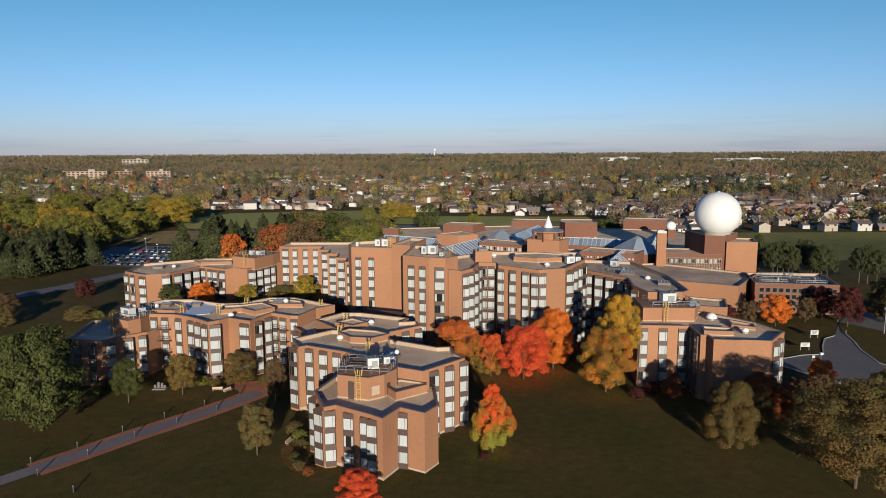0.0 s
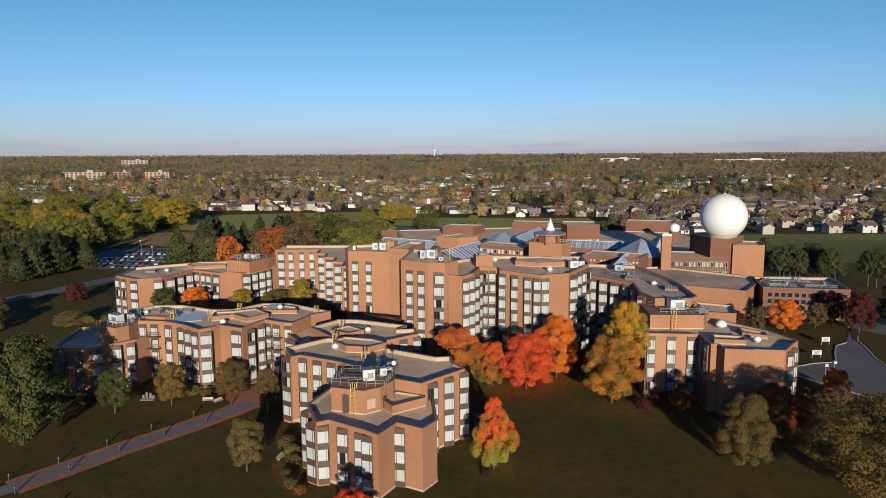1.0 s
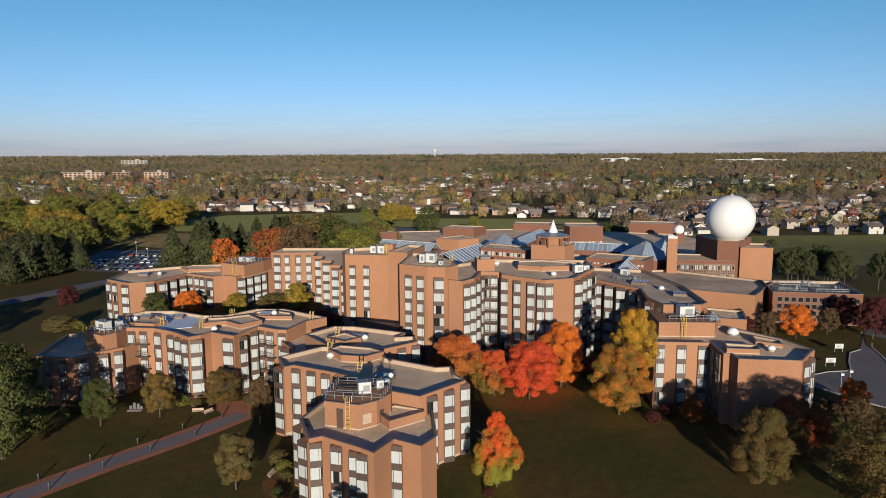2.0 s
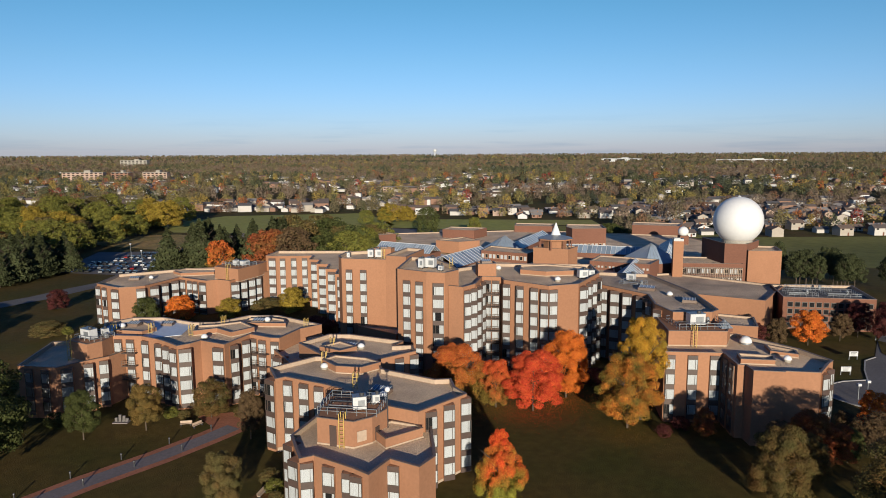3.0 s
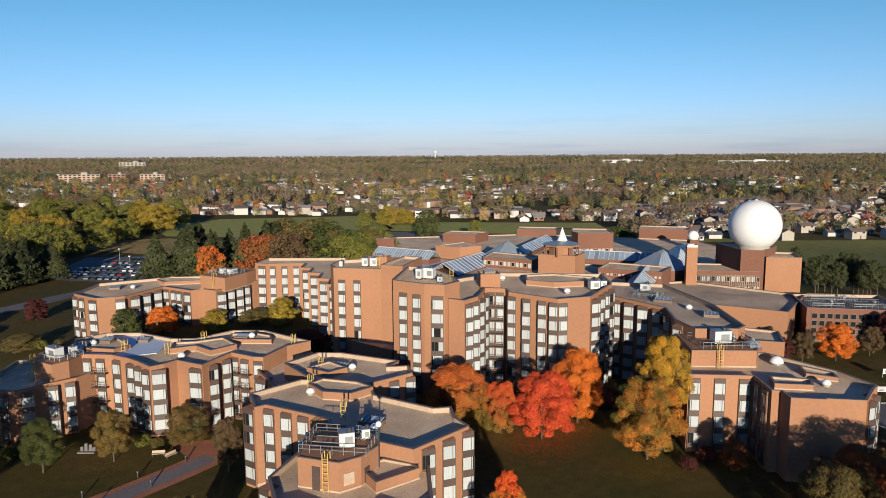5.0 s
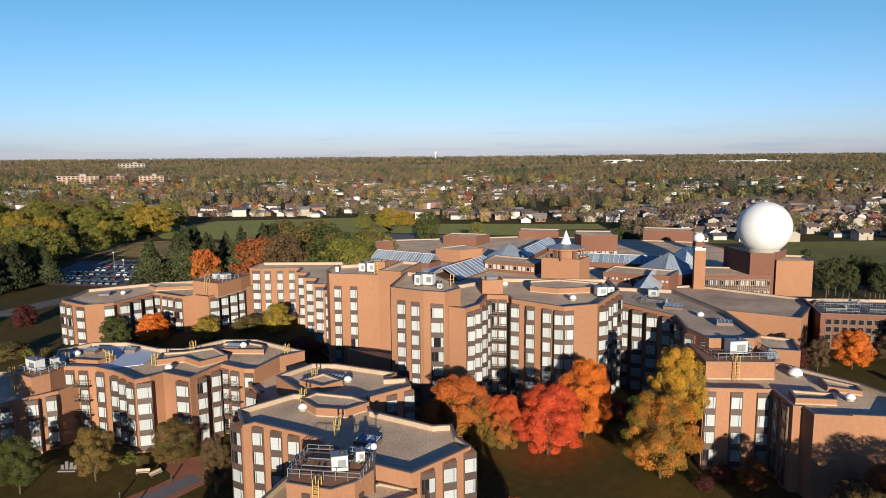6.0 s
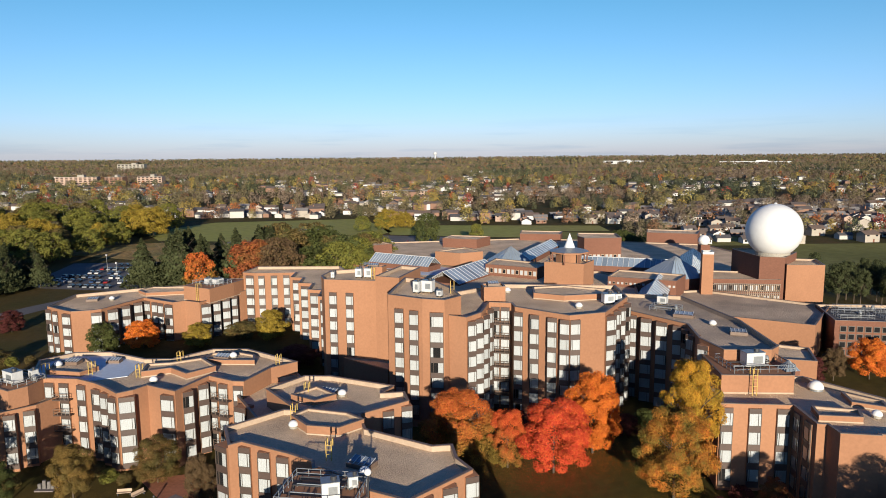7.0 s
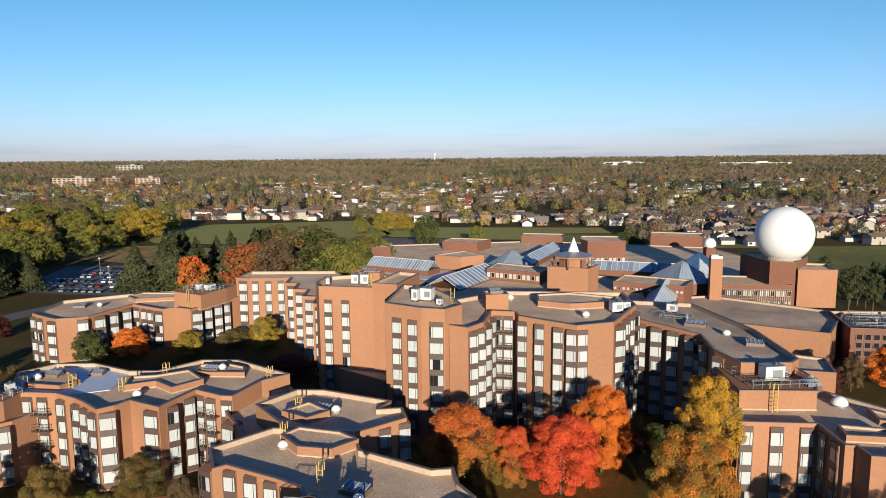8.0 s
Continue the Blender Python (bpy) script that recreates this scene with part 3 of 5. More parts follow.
K2 = [(36.3, 189), (44.7, 177), (43.5, 167), (45, 159.5), (52.9, 159.4), (55.1, 161.6), (56, 180), (52, 203), (37, 207)]
wing_k2 = wing("residential_wing", "brown brick wing with a long flat roof, half in shade", "building", K2, 18.8,
               [(0, 1, [(0.02, 0.19), (0.3, 0.45), (0.56, 0.71), (0.83, 0.97)]), (1, 2, [(0.1, 0.28), (0.5, 0.68)]), (2, 3, [(0.2, 0.45)])], 17.4, 6, seed=13, roof=GRAVEL_WORN)
R = [(39.6, 146.5), (50.2, 145.7), (50.0, 138.6), (51.3, 138.4), (51.4, 135.3), (56.4, 134.5), (56.5, 134.9), (62.2, 134.1), (66.4, 139.4), (67.9, 140.9), (65.5, 148.3), (58, 159), (41, 159)]
wing_r = wing("residential_wing", "four-storey brown brick wing with a blank end beside the drive", "building", R, 14.3,
              [(0, 1, [(0.02, 0.18), (0.4, 0.57), (0.78, 0.95)]), (1, 2, [(0.12, 0.4), (0.58, 0.86)], "flat"), (7, 8, [(0.12, 0.3), (0.58, 0.8)])], 13.0, 4, seed=14)
penthouse(wing_r, [(42.2, 152.9), (53.5, 152.5), (56.3, 158), (56, 164), (43, 164)], 13.4, 16.6, roof_z=13.62)

# ---- academic buildings ----
wing("assembly_hall", "low blank brown brick hall with a wide gravelled roof", "building",
     [(52, 219), (71.2, 219.2), (86.9, 210.3), (101.4, 231.1), (94, 238), (75, 254), (64, 252), (46, 232)], 9.9, rim=0.6, roof=GRAVEL_WORN)
wing("link_building", "low brown brick annex beside the blank hall", "building", [(58.5, 184), (72, 180.5), (75, 190), (61, 197)], 10.2, rim=0.5)
# tree shade over this block is put into the colour with the darker brick
wing_e = wing("office_building", "low brown brick block with a gridded window front", "building", [(93.6, 214.1), (117.5, 210), (122, 230), (98, 232)], 10.2, roof=ASPHALT, brick=BRICK_DARK_SHADED)
wing("core_building", "low flat-roofed brown brick core of the complex", "building",
     [(-8, 192), (36, 196), (50, 226), (52, 240), (56, 262), (48, 275), (8, 285), (-8, 262)], 12.2, rim=0.5)
rear = wing("rear_building", "broad low brown brick building with pale roofs", "building",
     [(-52, 330), (-8, 285), (50, 278), (95, 285), (125, 330), (118, 372), (40, 400), (-45, 385)], 8.0, rim=0.5)
part("pale_roof", prism([(-46, 331), (-12, 296), (2, 296), (0, 310), (-8, 316), (-24, 346), (-42, 336)], 7.3, 7.56), ROOF_BLUE, rear, "pale membrane roof with blue sky sheen put into its colour")
wing("roof_tower", "square brown brick tower block on the roof", "building", [(27, 253.5), (38, 248.5), (42.5, 256), (31, 261.5)], 19.0, base=11.0, rim=0.4)
wing("upper_block", "brown brick upper storey with a window band", "building", [(10, 272), (26, 263), (31, 272), (14, 284)], 15.4, base=11.0, rim=0.4, brick=BRICK_DARK_SHADED)
wing("upper_block", "dark brown brick block on the rear roof", "building", [(50, 327), (51.5, 320), (66.5, 321), (67.5, 336), (52, 338)], 17.8, base=8, rim=0.4, brick=BRICK_DARK_SHADED)
wing("upper_block", "square brown brick block on the rear roof", "building", [(-8, 318), (2, 312), (11, 317), (4, 329)], 13.2, base=8, rim=0.4)
wing("upper_block", "long dark brown brick block on the rear roof", "building", [(-52, 350), (-43, 338), (-28, 348), (-38, 362)], 12.4, base=7, rim=0.4, brick=BRICK_DARK_SHADED)
wing("upper_block", "low brown brick block with rooftop frames", "building", [(-6, 372), (10, 366), (17, 378), (-2, 384)], 11.8, base=7, rim=0.4, brick=BRICK_DARK_SHADED)
wing("upper_block", "far brown brick block on the rear roof", "building", [(33, 396), (53, 392), (56, 405), (35, 410)], 10.9, base=-3, rim=0.4, brick=BRICK_DARK_SHADED)
wing("upper_block", "brown brick block beside the rear field", "building", [(94, 384), (116, 376), (122, 390), (98, 398)], 12.5, base=-5, rim=0.4, brick=BRICK_DARK_SHADED)
wing("upper_block", "brown brick upper storey with a strip of small windows", "building", [(46, 252), (64, 244), (70, 254), (52, 264)], 14.6, base=9, rim=0.4, brick=BRICK_DARK_SHADED)
wing("laboratory_wing", "dark brown brick wing with a band of windows", "building", [(75, 253), (97, 250.2), (99, 264), (78, 268)], 13.6, rim=0.4, brick=BRICK_DARK_SHADED)
wing("radome_tower", "dark brown brick block that carries the white radome", "building", [(91.6, 253), (98.2, 250.9), (107, 262), (100, 272), (90, 270)], 20.2, rim=0.4, brick=BRICK_DARK_SHADED)
wing("radome_tower", "plain brown brick tower beside the radome", "building", [(98.3, 249.8), (109, 248.8), (112, 260), (101, 263)], 18.2, rim=0.5)
chim = thing("chimney", (75.6, 252.0, 0), "tall square brown brick chimney with a steel cap", "chimney")
part("shaft", prism([(73.6, 250.6), (76.8, 250.0), (77.4, 253.2), (74.2, 253.8)], -2, 21.4), BRICK, chim)
part("cap", ring([(73.6, 250.6), (76.8, 250.0), (77.4, 253.2), (74.2, 253.8)], 0.05, 0.4, 21.4, 22.2), STEEL, chim)


def sphere_mesh(c, r, low, nu=48, nv=28, seam=0.0):
    """A ball cut off below at the share low of its radius."""
    bm = bmesh.new()
    t1 = math.acos(low)
    rows = [[bm.verts.new((c[0] + r * math.sin(t) * math.cos(a), c[1] + r * math.sin(t) * math.sin(a), c[2] + r * math.cos(t)))
             for a in (2 * math.pi * i / nu for i in range(nu))] for t in (t1 * (j + 0.02) / (nv + 0.02) for j in range(nv + 1))]
    for p, q in zip(rows, rows[1:]):
        for i in range(nu):
            bm.faces.new((p[i], q[i], q[(i + 1) % nu], p[(i + 1) % nu])).smooth = True
    bm.faces.new(rows[0])
    bm.faces.new(rows[-1][::-1])
    return bm


dome = thing("radome", (97.9, 258.5, 19.8), "large white spherical radome on the roof", "radome")
part("shell", sphere_mesh((97.9, 258.5, 27.5), 8.15, -0.82), WHITE_DOME, dome)
part("base_ring", add_rod(bmesh.new(), (97.9, 258.5, 19.9), (97.9, 258.5, 21.0), 4.9, 32), CONCRETE, dome)
part("vent_cap", sphere_mesh((97.9, 258.5, 35.55), 0.55, 0.0, 12, 4), WHITE_METAL, dome)


# ---- trees ----
def crown_mesh(name, kind, seed, n, leaf, ruffle=0.42):
    """Many small bent leaf clumps in a crown one metre high and about one wide, standing on z = 0; lobes make the outline uneven."""
    rng = np.random.default_rng(seed)
    if kind == "cone":
        u = rng.random(n) ** 0.6
        h = 1 - u
        tier = 0.82 + 0.18 * np.sin(h * 40)
        rad = 0.5 * u * tier * (0.55 + 0.45 * rng.random(n) ** 0.4)
        a = rng.random(n) * 2 * np.pi
        pts = np.stack([rad * np.cos(a), rad * np.sin(a), h], 1)
    else:
        # clumps of leaves sit on a dome's skin, larger below, with gaps between them and a loose heart
        k = {"round": 66, "oval": 60, "wide": 78, "flame": 90}[kind]
        i = np.arange(k)
        ang = i * 2.39996 + rng.uniform(-0.5, 0.5, k)
        up = (i + 0.5) / k + rng.uniform(-0.06, 0.06, k)
        up = np.clip(up, 0.04, 0.97)
        if kind == "flame":
            prof = (0.40 * np.minimum(1, (up + 0.14) / 0.32) * (1.0 - up) ** 0.72 + 0.015) * rng.uniform(0.6, 1.1, k)
            size = rng.uniform(0.05, 0.085, k) * (1.1 - 0.5 * up)
        else:
            prof = 0.37 * np.sqrt(np.clip(1 - ((up - 0.40) / 0.62) ** 2, 0.02, 1)) * rng.uniform(0.7, 1.12, k)
            size = rng.uniform(0.06, 0.115, k)
        lobes = np.stack([prof * np.cos(ang), prof * np.sin(ang), 0.06 + 0.86 * up, size], 1)
        heart = np.array([[0, 0, z, 0.21 * (1.15 - z if kind == "flame" else 1.0)] for z in (0.28, 0.45, 0.62, 0.74)])
        lobes = np.concatenate([lobes, heart])
        w = lobes[:, 3] ** 2
        w[-4:] *= 0.5
        pick = rng.choice(len(lobes), n, p=w / w.sum())
        v = rng.normal(size=(n, 3)) + np.array([0, 0, 0.25])
        out = lobes[pick, :3] - np.array([0, 0, 0.4])
        out /= np.linalg.norm(out, axis=1)[:, None] + 1e-6
        v += 0.55 * out                     # most leaves on the clump's outer side
        v /= np.linalg.norm(v, axis=1)[:, None]
        r = lobes[pick, 3] * (0.62 + 0.5 * rng.random(n) ** 0.8 + 0.35 * (rng.random(n) > 0.93) * rng.random(n))
        pts = lobes[pick, :3] + v * r[:, None] * np.array([1.05, 1.05, 1.5 if kind == "flame" else 0.82])
        if kind == "wide":
            pts[:, :2] *= 1.2
        pts[:, 2] = np.clip(pts[:, 2], 0.01, None)
    out = pts - np.array([0, 0, 0.4])
    out /= np.linalg.norm(out, axis=1)[:, None] + 1e-6
    lean = out if kind == "cone" else 0.75 * v + 0.35 * out
    nrm = lean + rng.normal(size=(n, 3)) * ruffle + np.array([0, 0, 0.15])
    nrm /= np.linalg.norm(nrm, axis=1)[:, None]
    t = np.cross(nrm, rng.normal(size=(n, 3)))
    t /= np.linalg.norm(t, axis=1)[:, None] + 1e-6
    b = np.cross(nrm, t)
    s = leaf * (0.6 + 0.8 * rng.random(n))[:, None]
    v0, v1 = pts - t * s - nrm * s * 0.2, pts + b * s * 0.55
    v2, v3 = pts + t * s - nrm * s * 0.2, pts - b * s * 0.55
    verts = np.stack([v0, v3, v2, v1], 1).reshape(-1, 3)
    faces = np.arange(4 * n).reshape(-1, 4)
    me = bpy.data.meshes.new(name)
    me.from_pydata(verts.tolist(), [], faces.tolist())
    me.materials.append(LEAF["green"])
    return me


def trunk_mesh(seed, limbs, rad=0.02, up=0.62):
    """A tapered trunk with limbs in a tree one metre high."""
    rng = random.Random(seed)
    bm = bmesh.new()
    add_rod(bm, (0, 0, -0.04), (0.005, 0, 0.3), rad, 8, rad * 0.75)
    add_rod(bm, (0.005, 0, 0.3), (0.0, 0.01, up + 0.2), rad * 0.75, 7, rad * 0.2)
    for i in range(limbs):
        a, z = i * 2.4 + rng.random(), rng.uniform(0.24, up)
        l = rng.uniform(0.18, 0.3)
        q = Vector((math.cos(a) * l, math.sin(a) * l, z + l * rng.uniform(0.5, 1.1)))
        add_rod(bm, (0, 0, z), q, rad * 0.4, 5, rad * 0.1)
        for s in (-0.5, 0.5):
            add_rod(bm, q * 0.6 + Vector((0, 0, z * 0.4)), q + Vector((math.cos(a + s) * 0.1, math.sin(a + s) * 0.1, 0.09)), rad * 0.18, 4, rad * 0.05)
    return mesh_of("trunk", bm, BARK)


FINE = {k: [crown_mesh("crown", k, 20 + i, 42000, 0.0098) for i in range(2)] for k in ("round", "oval", "wide", "flame")}
NEAR = {k: [crown_mesh("crown", k, 20 + i, 15000, 0.0165) for i in range(3)] for k in ("round", "oval", "wide", "flame")}
NEAR["cone"] = [crown_mesh("crown", "cone", 40 + i, 9000, 0.02) for i in range(2)]
MID = {k: [crown_mesh("crown", k, 60 + i, 4200, 0.026) for i in range(4)] for k in ("round", "oval", "wide")}
MID["cone"] = [crown_mesh("crown", "cone", 80 + i, 2200, 0.034) for i in range(2)]
TRUNKS = [trunk_mesh(100 + i, 9) for i in range(3)]
WORDS = {"red": "bright red", "orange": "bright orange", "amber": "amber and green", "bronze": "bronze brown", "rust": "rusty brown", "gold": "golden yellow", "mixed": "red and yellow turning",
         "green": "dark green", "olive": "olive green", "yellowgreen": "yellow-green", "brown": "thin brown", "maroon": "dark maroon", "russet": "russet red", "flamemix": "red and olive", "goldorange": "golden orange", "olivebrown": "olive brown", "conifer": "dark evergreen"}
tree_rng = random.Random(5)


def tree(x, y, h, w, colour, kind="round", near=True, bare=0.16, group="", where="on the lawn"):
    """A tree of height h and crown width w; bare is the share of its height below the crown."""
    z = ground_z(x, y)
    root = thing("tree", (x, y, z), "%s %s standing %s" % (WORDS[colour], "conifer" if kind == "cone" else "broadleaf tree", where), "tree", group)
    tr = new("trunk", tree_rng.choice(TRUNKS))
    tr.parent = root
    tr.matrix_basis = Matrix.Rotation(tree_rng.random() * 6.28, 4, "Z") @ Matrix.Diagonal((h * 0.8, h * 0.8, h * 0.95, 1))
    fine = near and kind in FINE and y < 165 and -70 < x < 66
    cr = new("crown", tree_rng.choice((FINE if fine else NEAR if near else MID)[kind]))
    cr.parent = root
    cr.matrix_basis = Matrix.Translation((0, 0, h * bare)) @ Matrix.Rotation(tree_rng.random() * 6.28, 4, "Z") @ Matrix.Diagonal((w * 1.05, w * 1.05, h * (1 - bare), 1))
    slot = cr.material_slots[0]
    slot.link, slot.material = "OBJECT", LEAF[colour]
    return root


LAWN = [
    # the tree at (-93, 131) is unseen, added to shade the end wing
    (-79, 127, 21, 15, "green", "wide", 0.12), (-93, 131, 19, 13, "green", "wide", 0.06), (-86, 143, 12, 11, "green", "round", 0.05),
    (-69, 141.5, 9.5, 7, "green", "round", 0.2), (-59, 145.5, 9.5, 7, "bronze", "round", 0.2), (-48.5, 151.5, 8, 6.5, "olivebrown", "wide", 0.1),
    (-37.5, 141, 9.5, 5, "brown", "oval", 0.15), (-34, 115, 9.5, 6.5, "olive", "round", 0.2), (6.7, 115, 12.6, 9.5, "mixed", "flame", 0.12),
    (-13.6, 94.5, 7, 7, "red", "round", 0.15), (0.2, 157, 13.2, 12.6, "russet", "round", 0.08), (8.5, 155, 10.5, 7.5, "flamemix", "oval", 0.08),
    (15.8, 152.8, 12.6, 12.4, "red", "round", 0.12), (23.5, 160, 14.5, 10.5, "orange", "oval", 0.1), (32.3, 143.6, 14.5, 12, "amber", "round", 0.12), (35.8, 147.5, 21, 9.5, "goldorange", "oval", 0.34),
    (47.5, 115.5, 12, 9.5, "olivebrown", "round", 0.06), (57.5, 127, 9.5, 8, "rust", "round", 0.08), (64.5, 128.5, 6, 5, "green", "round", 0.06), (51.5, 125, 9, 6.5, "brown", "oval", 0.12), (54, 120, 8.5, 6, "olivebrown", "oval", 0.15), (60.5, 101, 17, 16, "olivebrown", "wide", 0.16),
    (79, 122, 12, 10, "olive", "round", 0.1), (76, 141, 8, 6, "orange", "oval", 0.1), (62, 128, 7, 7, "rust", "round", 0.1),
    (70, 130, 8, 8, "brown", "round", 0.1), (45, 139, 5.5, 4.5, "rust", "oval", 0.1), (92.5, 197, 9.5, 9, "orange", "round", 0.15), (103, 201, 8, 6, "brown", "oval", 0.15), (112.5, 196, 12, 9, "maroon", "round", 0.15), (126, 201, 14, 11, "olive", "oval", 0.1),
    (128, 195, 15, 12, "olive", "wide", 0.1), (137, 186, 15, 12, "green", "round", 0.1), (142, 172, 14, 12, "olive", "round", 0.1),
    (-81, 219, 7.6, 10, "orange", "round", 0.05), (-90, 216, 8, 8, "green", "round", 0.05), (-66.5, 219, 6.5, 8.5, "gold", "round", 0.04),
    (-49.5, 226, 8, 9.5, "gold", "round", 0.04), (-58, 228, 4.5, 8, "olive", "wide", 0.05), (-38, 206, 4.5, 10, "maroon", "wide", 0.05), (-118, 214, 5, 9, "olive", "wide", 0.05),
    (-5, 206, 14, 8, "gold", "oval", 0.2), (77, 192, 7.5, 6, "maroon", "oval", 0.15), (84, 196, 8, 5.5, "brown", "oval", 0.15),
    (110, 205, 10, 7.5, "maroon", "oval", 0.2), (-138, 253, 7, 8.5, "maroon", "round", 0.04), (-150, 224, 8, 9, "brown", "wide", 0.05), (-158, 215, 9, 10, "olive", "wide", 0.05), (-140, 208, 7, 8, "olive", "wide", 0.05),
]
for x, y, h, w, c, k, b in LAWN:
    tree(x, y, h, w, c, k, True, b, where="beside the brick building")

# tree belts behind the building, each a thing
belt_rng = random.Random(11)


def belt(n, x0, x1, y0, y1, h, colours, kinds, where, group):
    for i in range(n):
        hh = h * belt_rng.uniform(0.75, 1.15)
        k = belt_rng.choice(kinds)
        c = "conifer" if k == "cone" else belt_rng.choice(colours)
        wid = hh * (0.9 if k == "cone" else belt_rng.uniform(0.85, 1.15))
        tree(belt_rng.uniform(x0, x1), belt_rng.uniform(y0, y1), hh, wid, c, k, False, 0.08, group, where)


belt(46, -330, -205, 440, 560, 19, ["yellowgreen", "yellowgreen", "gold"], ["wide", "round"], "in the yellowing wood", "yellowing wood")
belt(40, -440, -290, 420, 640, 19, ["yellowgreen", "yellowgreen", "olive"], ["wide", "round"], "in the yellowing wood", "yellowing wood")
belt(10, -255, -210, 380, 440, 17, ["yellowgreen", "olive"], ["wide", "round"], "in the yellowing wood", "yellowing wood")
belt(24, -222, -172, 290, 345, 19, ["green"], ["cone"], "in the conifer row by the car park", "conifers by the car park")
belt(16, -270, -205, 270, 350, 17, ["olive", "green", "rust", "maroon"], ["wide", "round"], "at the edge of the car park", "trees by the car park")
belt(14, -250, -184, 205, 236, 11, ["olive", "brown", "rust", "olive"], ["wide", "round"], "beside the service road", "trees by the service road")
belt(24, -132, -88, 320, 390, 22, ["green"], ["cone"], "behind the long wing", "conifers behind the wing")
belt(14, -92, -66, 310, 390, 20, ["olive", "rust", "olive", "green", "brown"], ["oval", "round"], "behind the long wing", "trees behind the wing")
belt(14, -66, -38, 318, 372, 20, ["yellowgreen", "olive", "yellowgreen", "green"], ["round", "wide"], "behind the long wing", "trees behind the wing")
tree(-101, 312, 17, 14, "russet", "round", False, 0.05, where="behind the long wing")
tree(-52, 300, 9, 9, "orange", "round", False, 0.05, where="behind the long wing")
for i in range(22):     # tall open pines with bare stems
    tree(belt_rng.uniform(122, 158), belt_rng.uniform(256, 296), belt_rng.uniform(11, 15.5), belt_rng.uniform(6, 9), "conifer", belt_rng.choice(("round", "oval")), False, 0.3, "dark pines by the tower", "in the pines beside the tower")
belt(6, -70, -30, 540, 570, 15, ["gold", "yellowgreen"], ["wide"], "at the edge of the field", "trees at the field")
tree(-18, 470, 20, 17, "green", "round", False, 0.05, where="in the rear field")
tree(13, 470, 13, 10, "yellowgreen", "round", False, 0.05, where="in the rear field")
belt(10, 78, 100, 410, 440, 11, ["green"], ["wide"], "behind the rear block", "dark trees behind")


# ---- things on the roofs ----
def roof_dome(x, y, z, r=0.75):
    e = thing("roof_dome", (x, y, z), "small white domed vent on the flat roof", "roof vent", "roof domes")
    part("collar", sphere_mesh((x, y, z), r * 0.95, 0.85, 16, 2), STEEL, e)
    bm = bmesh.new()
    add_rod(bm, (x, y, z - 0.02), (x, y, z + 0.4), r * 0.8, 14)
    part("curb", bm, CONCRETE, e)
    part("shell", sphere_mesh((x, y, z + 0.4), r, 0.0, 18, 7), WHITE_DOME, e)


def skylight(x, y, z, w, d, turn=0.0):
    """A raised curb with a sloped glazed lid and light bars."""
    e = thing("skylight", (x, y, z), "raised skylight with white glazing bars on the roof", "skylight", "skylights")
    m = Matrix.Translation((x, y, z)) @ Matrix.Rotation(radians(turn), 4, "Z")
    part("curb", box(w, d, 0.6, m @ pose(0, 0, -0.02)), COPING, e)
    bm = bmesh.new()
    lid = m @ pose(0, 0, 0.66, 12)
    bm.faces.new([bm.verts.new(lid @ Vector((sx * w * 0.45, sy * d * 0.45, 0))) for sx, sy in ((-1, -1), (1, -1), (1, 1), (-1, 1))])
    part("pane", bm, GLAZING, e)
    for i in range(5):
        part("bar", box(0.09, d * 0.92, 0.08, m @ pose((i / 4 - 0.5) * w * 0.88, 0, 0.7, 12)), WHITE_METAL, e)


def roof_ladder(x, y, z, h, turn=0.0):
    """A yellow ladder up a wall with a guard frame at its top."""
    e = thing("roof_ladder", (x, y, z), "yellow steel roof ladder with a guard frame", "ladder", "roof ladders")
    m = Matrix.Translation((x, y, z)) @ Matrix.Rotation(radians(turn), 4, "Z")
    for sx in (-0.35, 0.35):
        bm = bmesh.new()
        add_rod(bm, m @ Vector((sx, 0, 0)), m @ Vector((sx, 0, h + 1.1)), 0.07)
        part("rail", bm, YELLOW, e)
        bm = bmesh.new()
        add_rod(bm, m @ Vector((sx, 0, h + 1.1)), m @ Vector((sx, 1.2, h + 1.1)), 0.07)
        add_rod(bm, m @ Vector((sx, 1.2, h + 1.1)), m @ Vector((sx, 1.2, h)), 0.07)
        part("guard", bm, YELLOW, e)
    n = int((h + 0.8) / 0.6)
    for i in range(n):
        bm = bmesh.new()
        zz = 0.3 + i * 0.6
        add_rod(bm, m @ Vector((-0.35, 0, zz)), m @ Vector((0.35, 0, zz)), 0.045, 5)
        part("rung", bm, YELLOW, e)


def roof_unit(x, y, z, w, d, h, turn=0.0, label="white rooftop air handling unit on a steel frame"):
    e = thing("rooftop_unit", (x, y, z), label, "air unit", "rooftop units")
    m = Matrix.Translation((x, y, z)) @ Matrix.Rotation(radians(turn), 4, "Z")
    body = part("casing", box(w, d, h, m @ pose(0, 0, 0.25)), WHITE_METAL, e)
    bmesh_cap = box(w + 0.12, d + 0.12, 0.08, m @ pose(0, 0, h + 0.25))
    part("lid", bmesh_cap, STEEL, body)
    part("louvre", box(w * 0.5, 0.05, h * 0.5, m @ pose(w * 0.12, -d / 2 - 0.02, 0.25 + h * 0.25)), STEEL, body, "grey louvred grille")
    for sx in (-1, 1):
        part("skid", box(0.15, d, 0.27, m @ pose(sx * w * 0.4, 0, -0.02)), DARK_METAL, e)
    bm = bmesh.new()
    add_rod(bm, m @ Vector((w * 0.2, 0, h + 0.3)), m @ Vector((w * 0.2, 0, h + 0.75)), min(w, d) * 0.22, 12)
    part("fan_housing", bm, DARK_METAL, e)


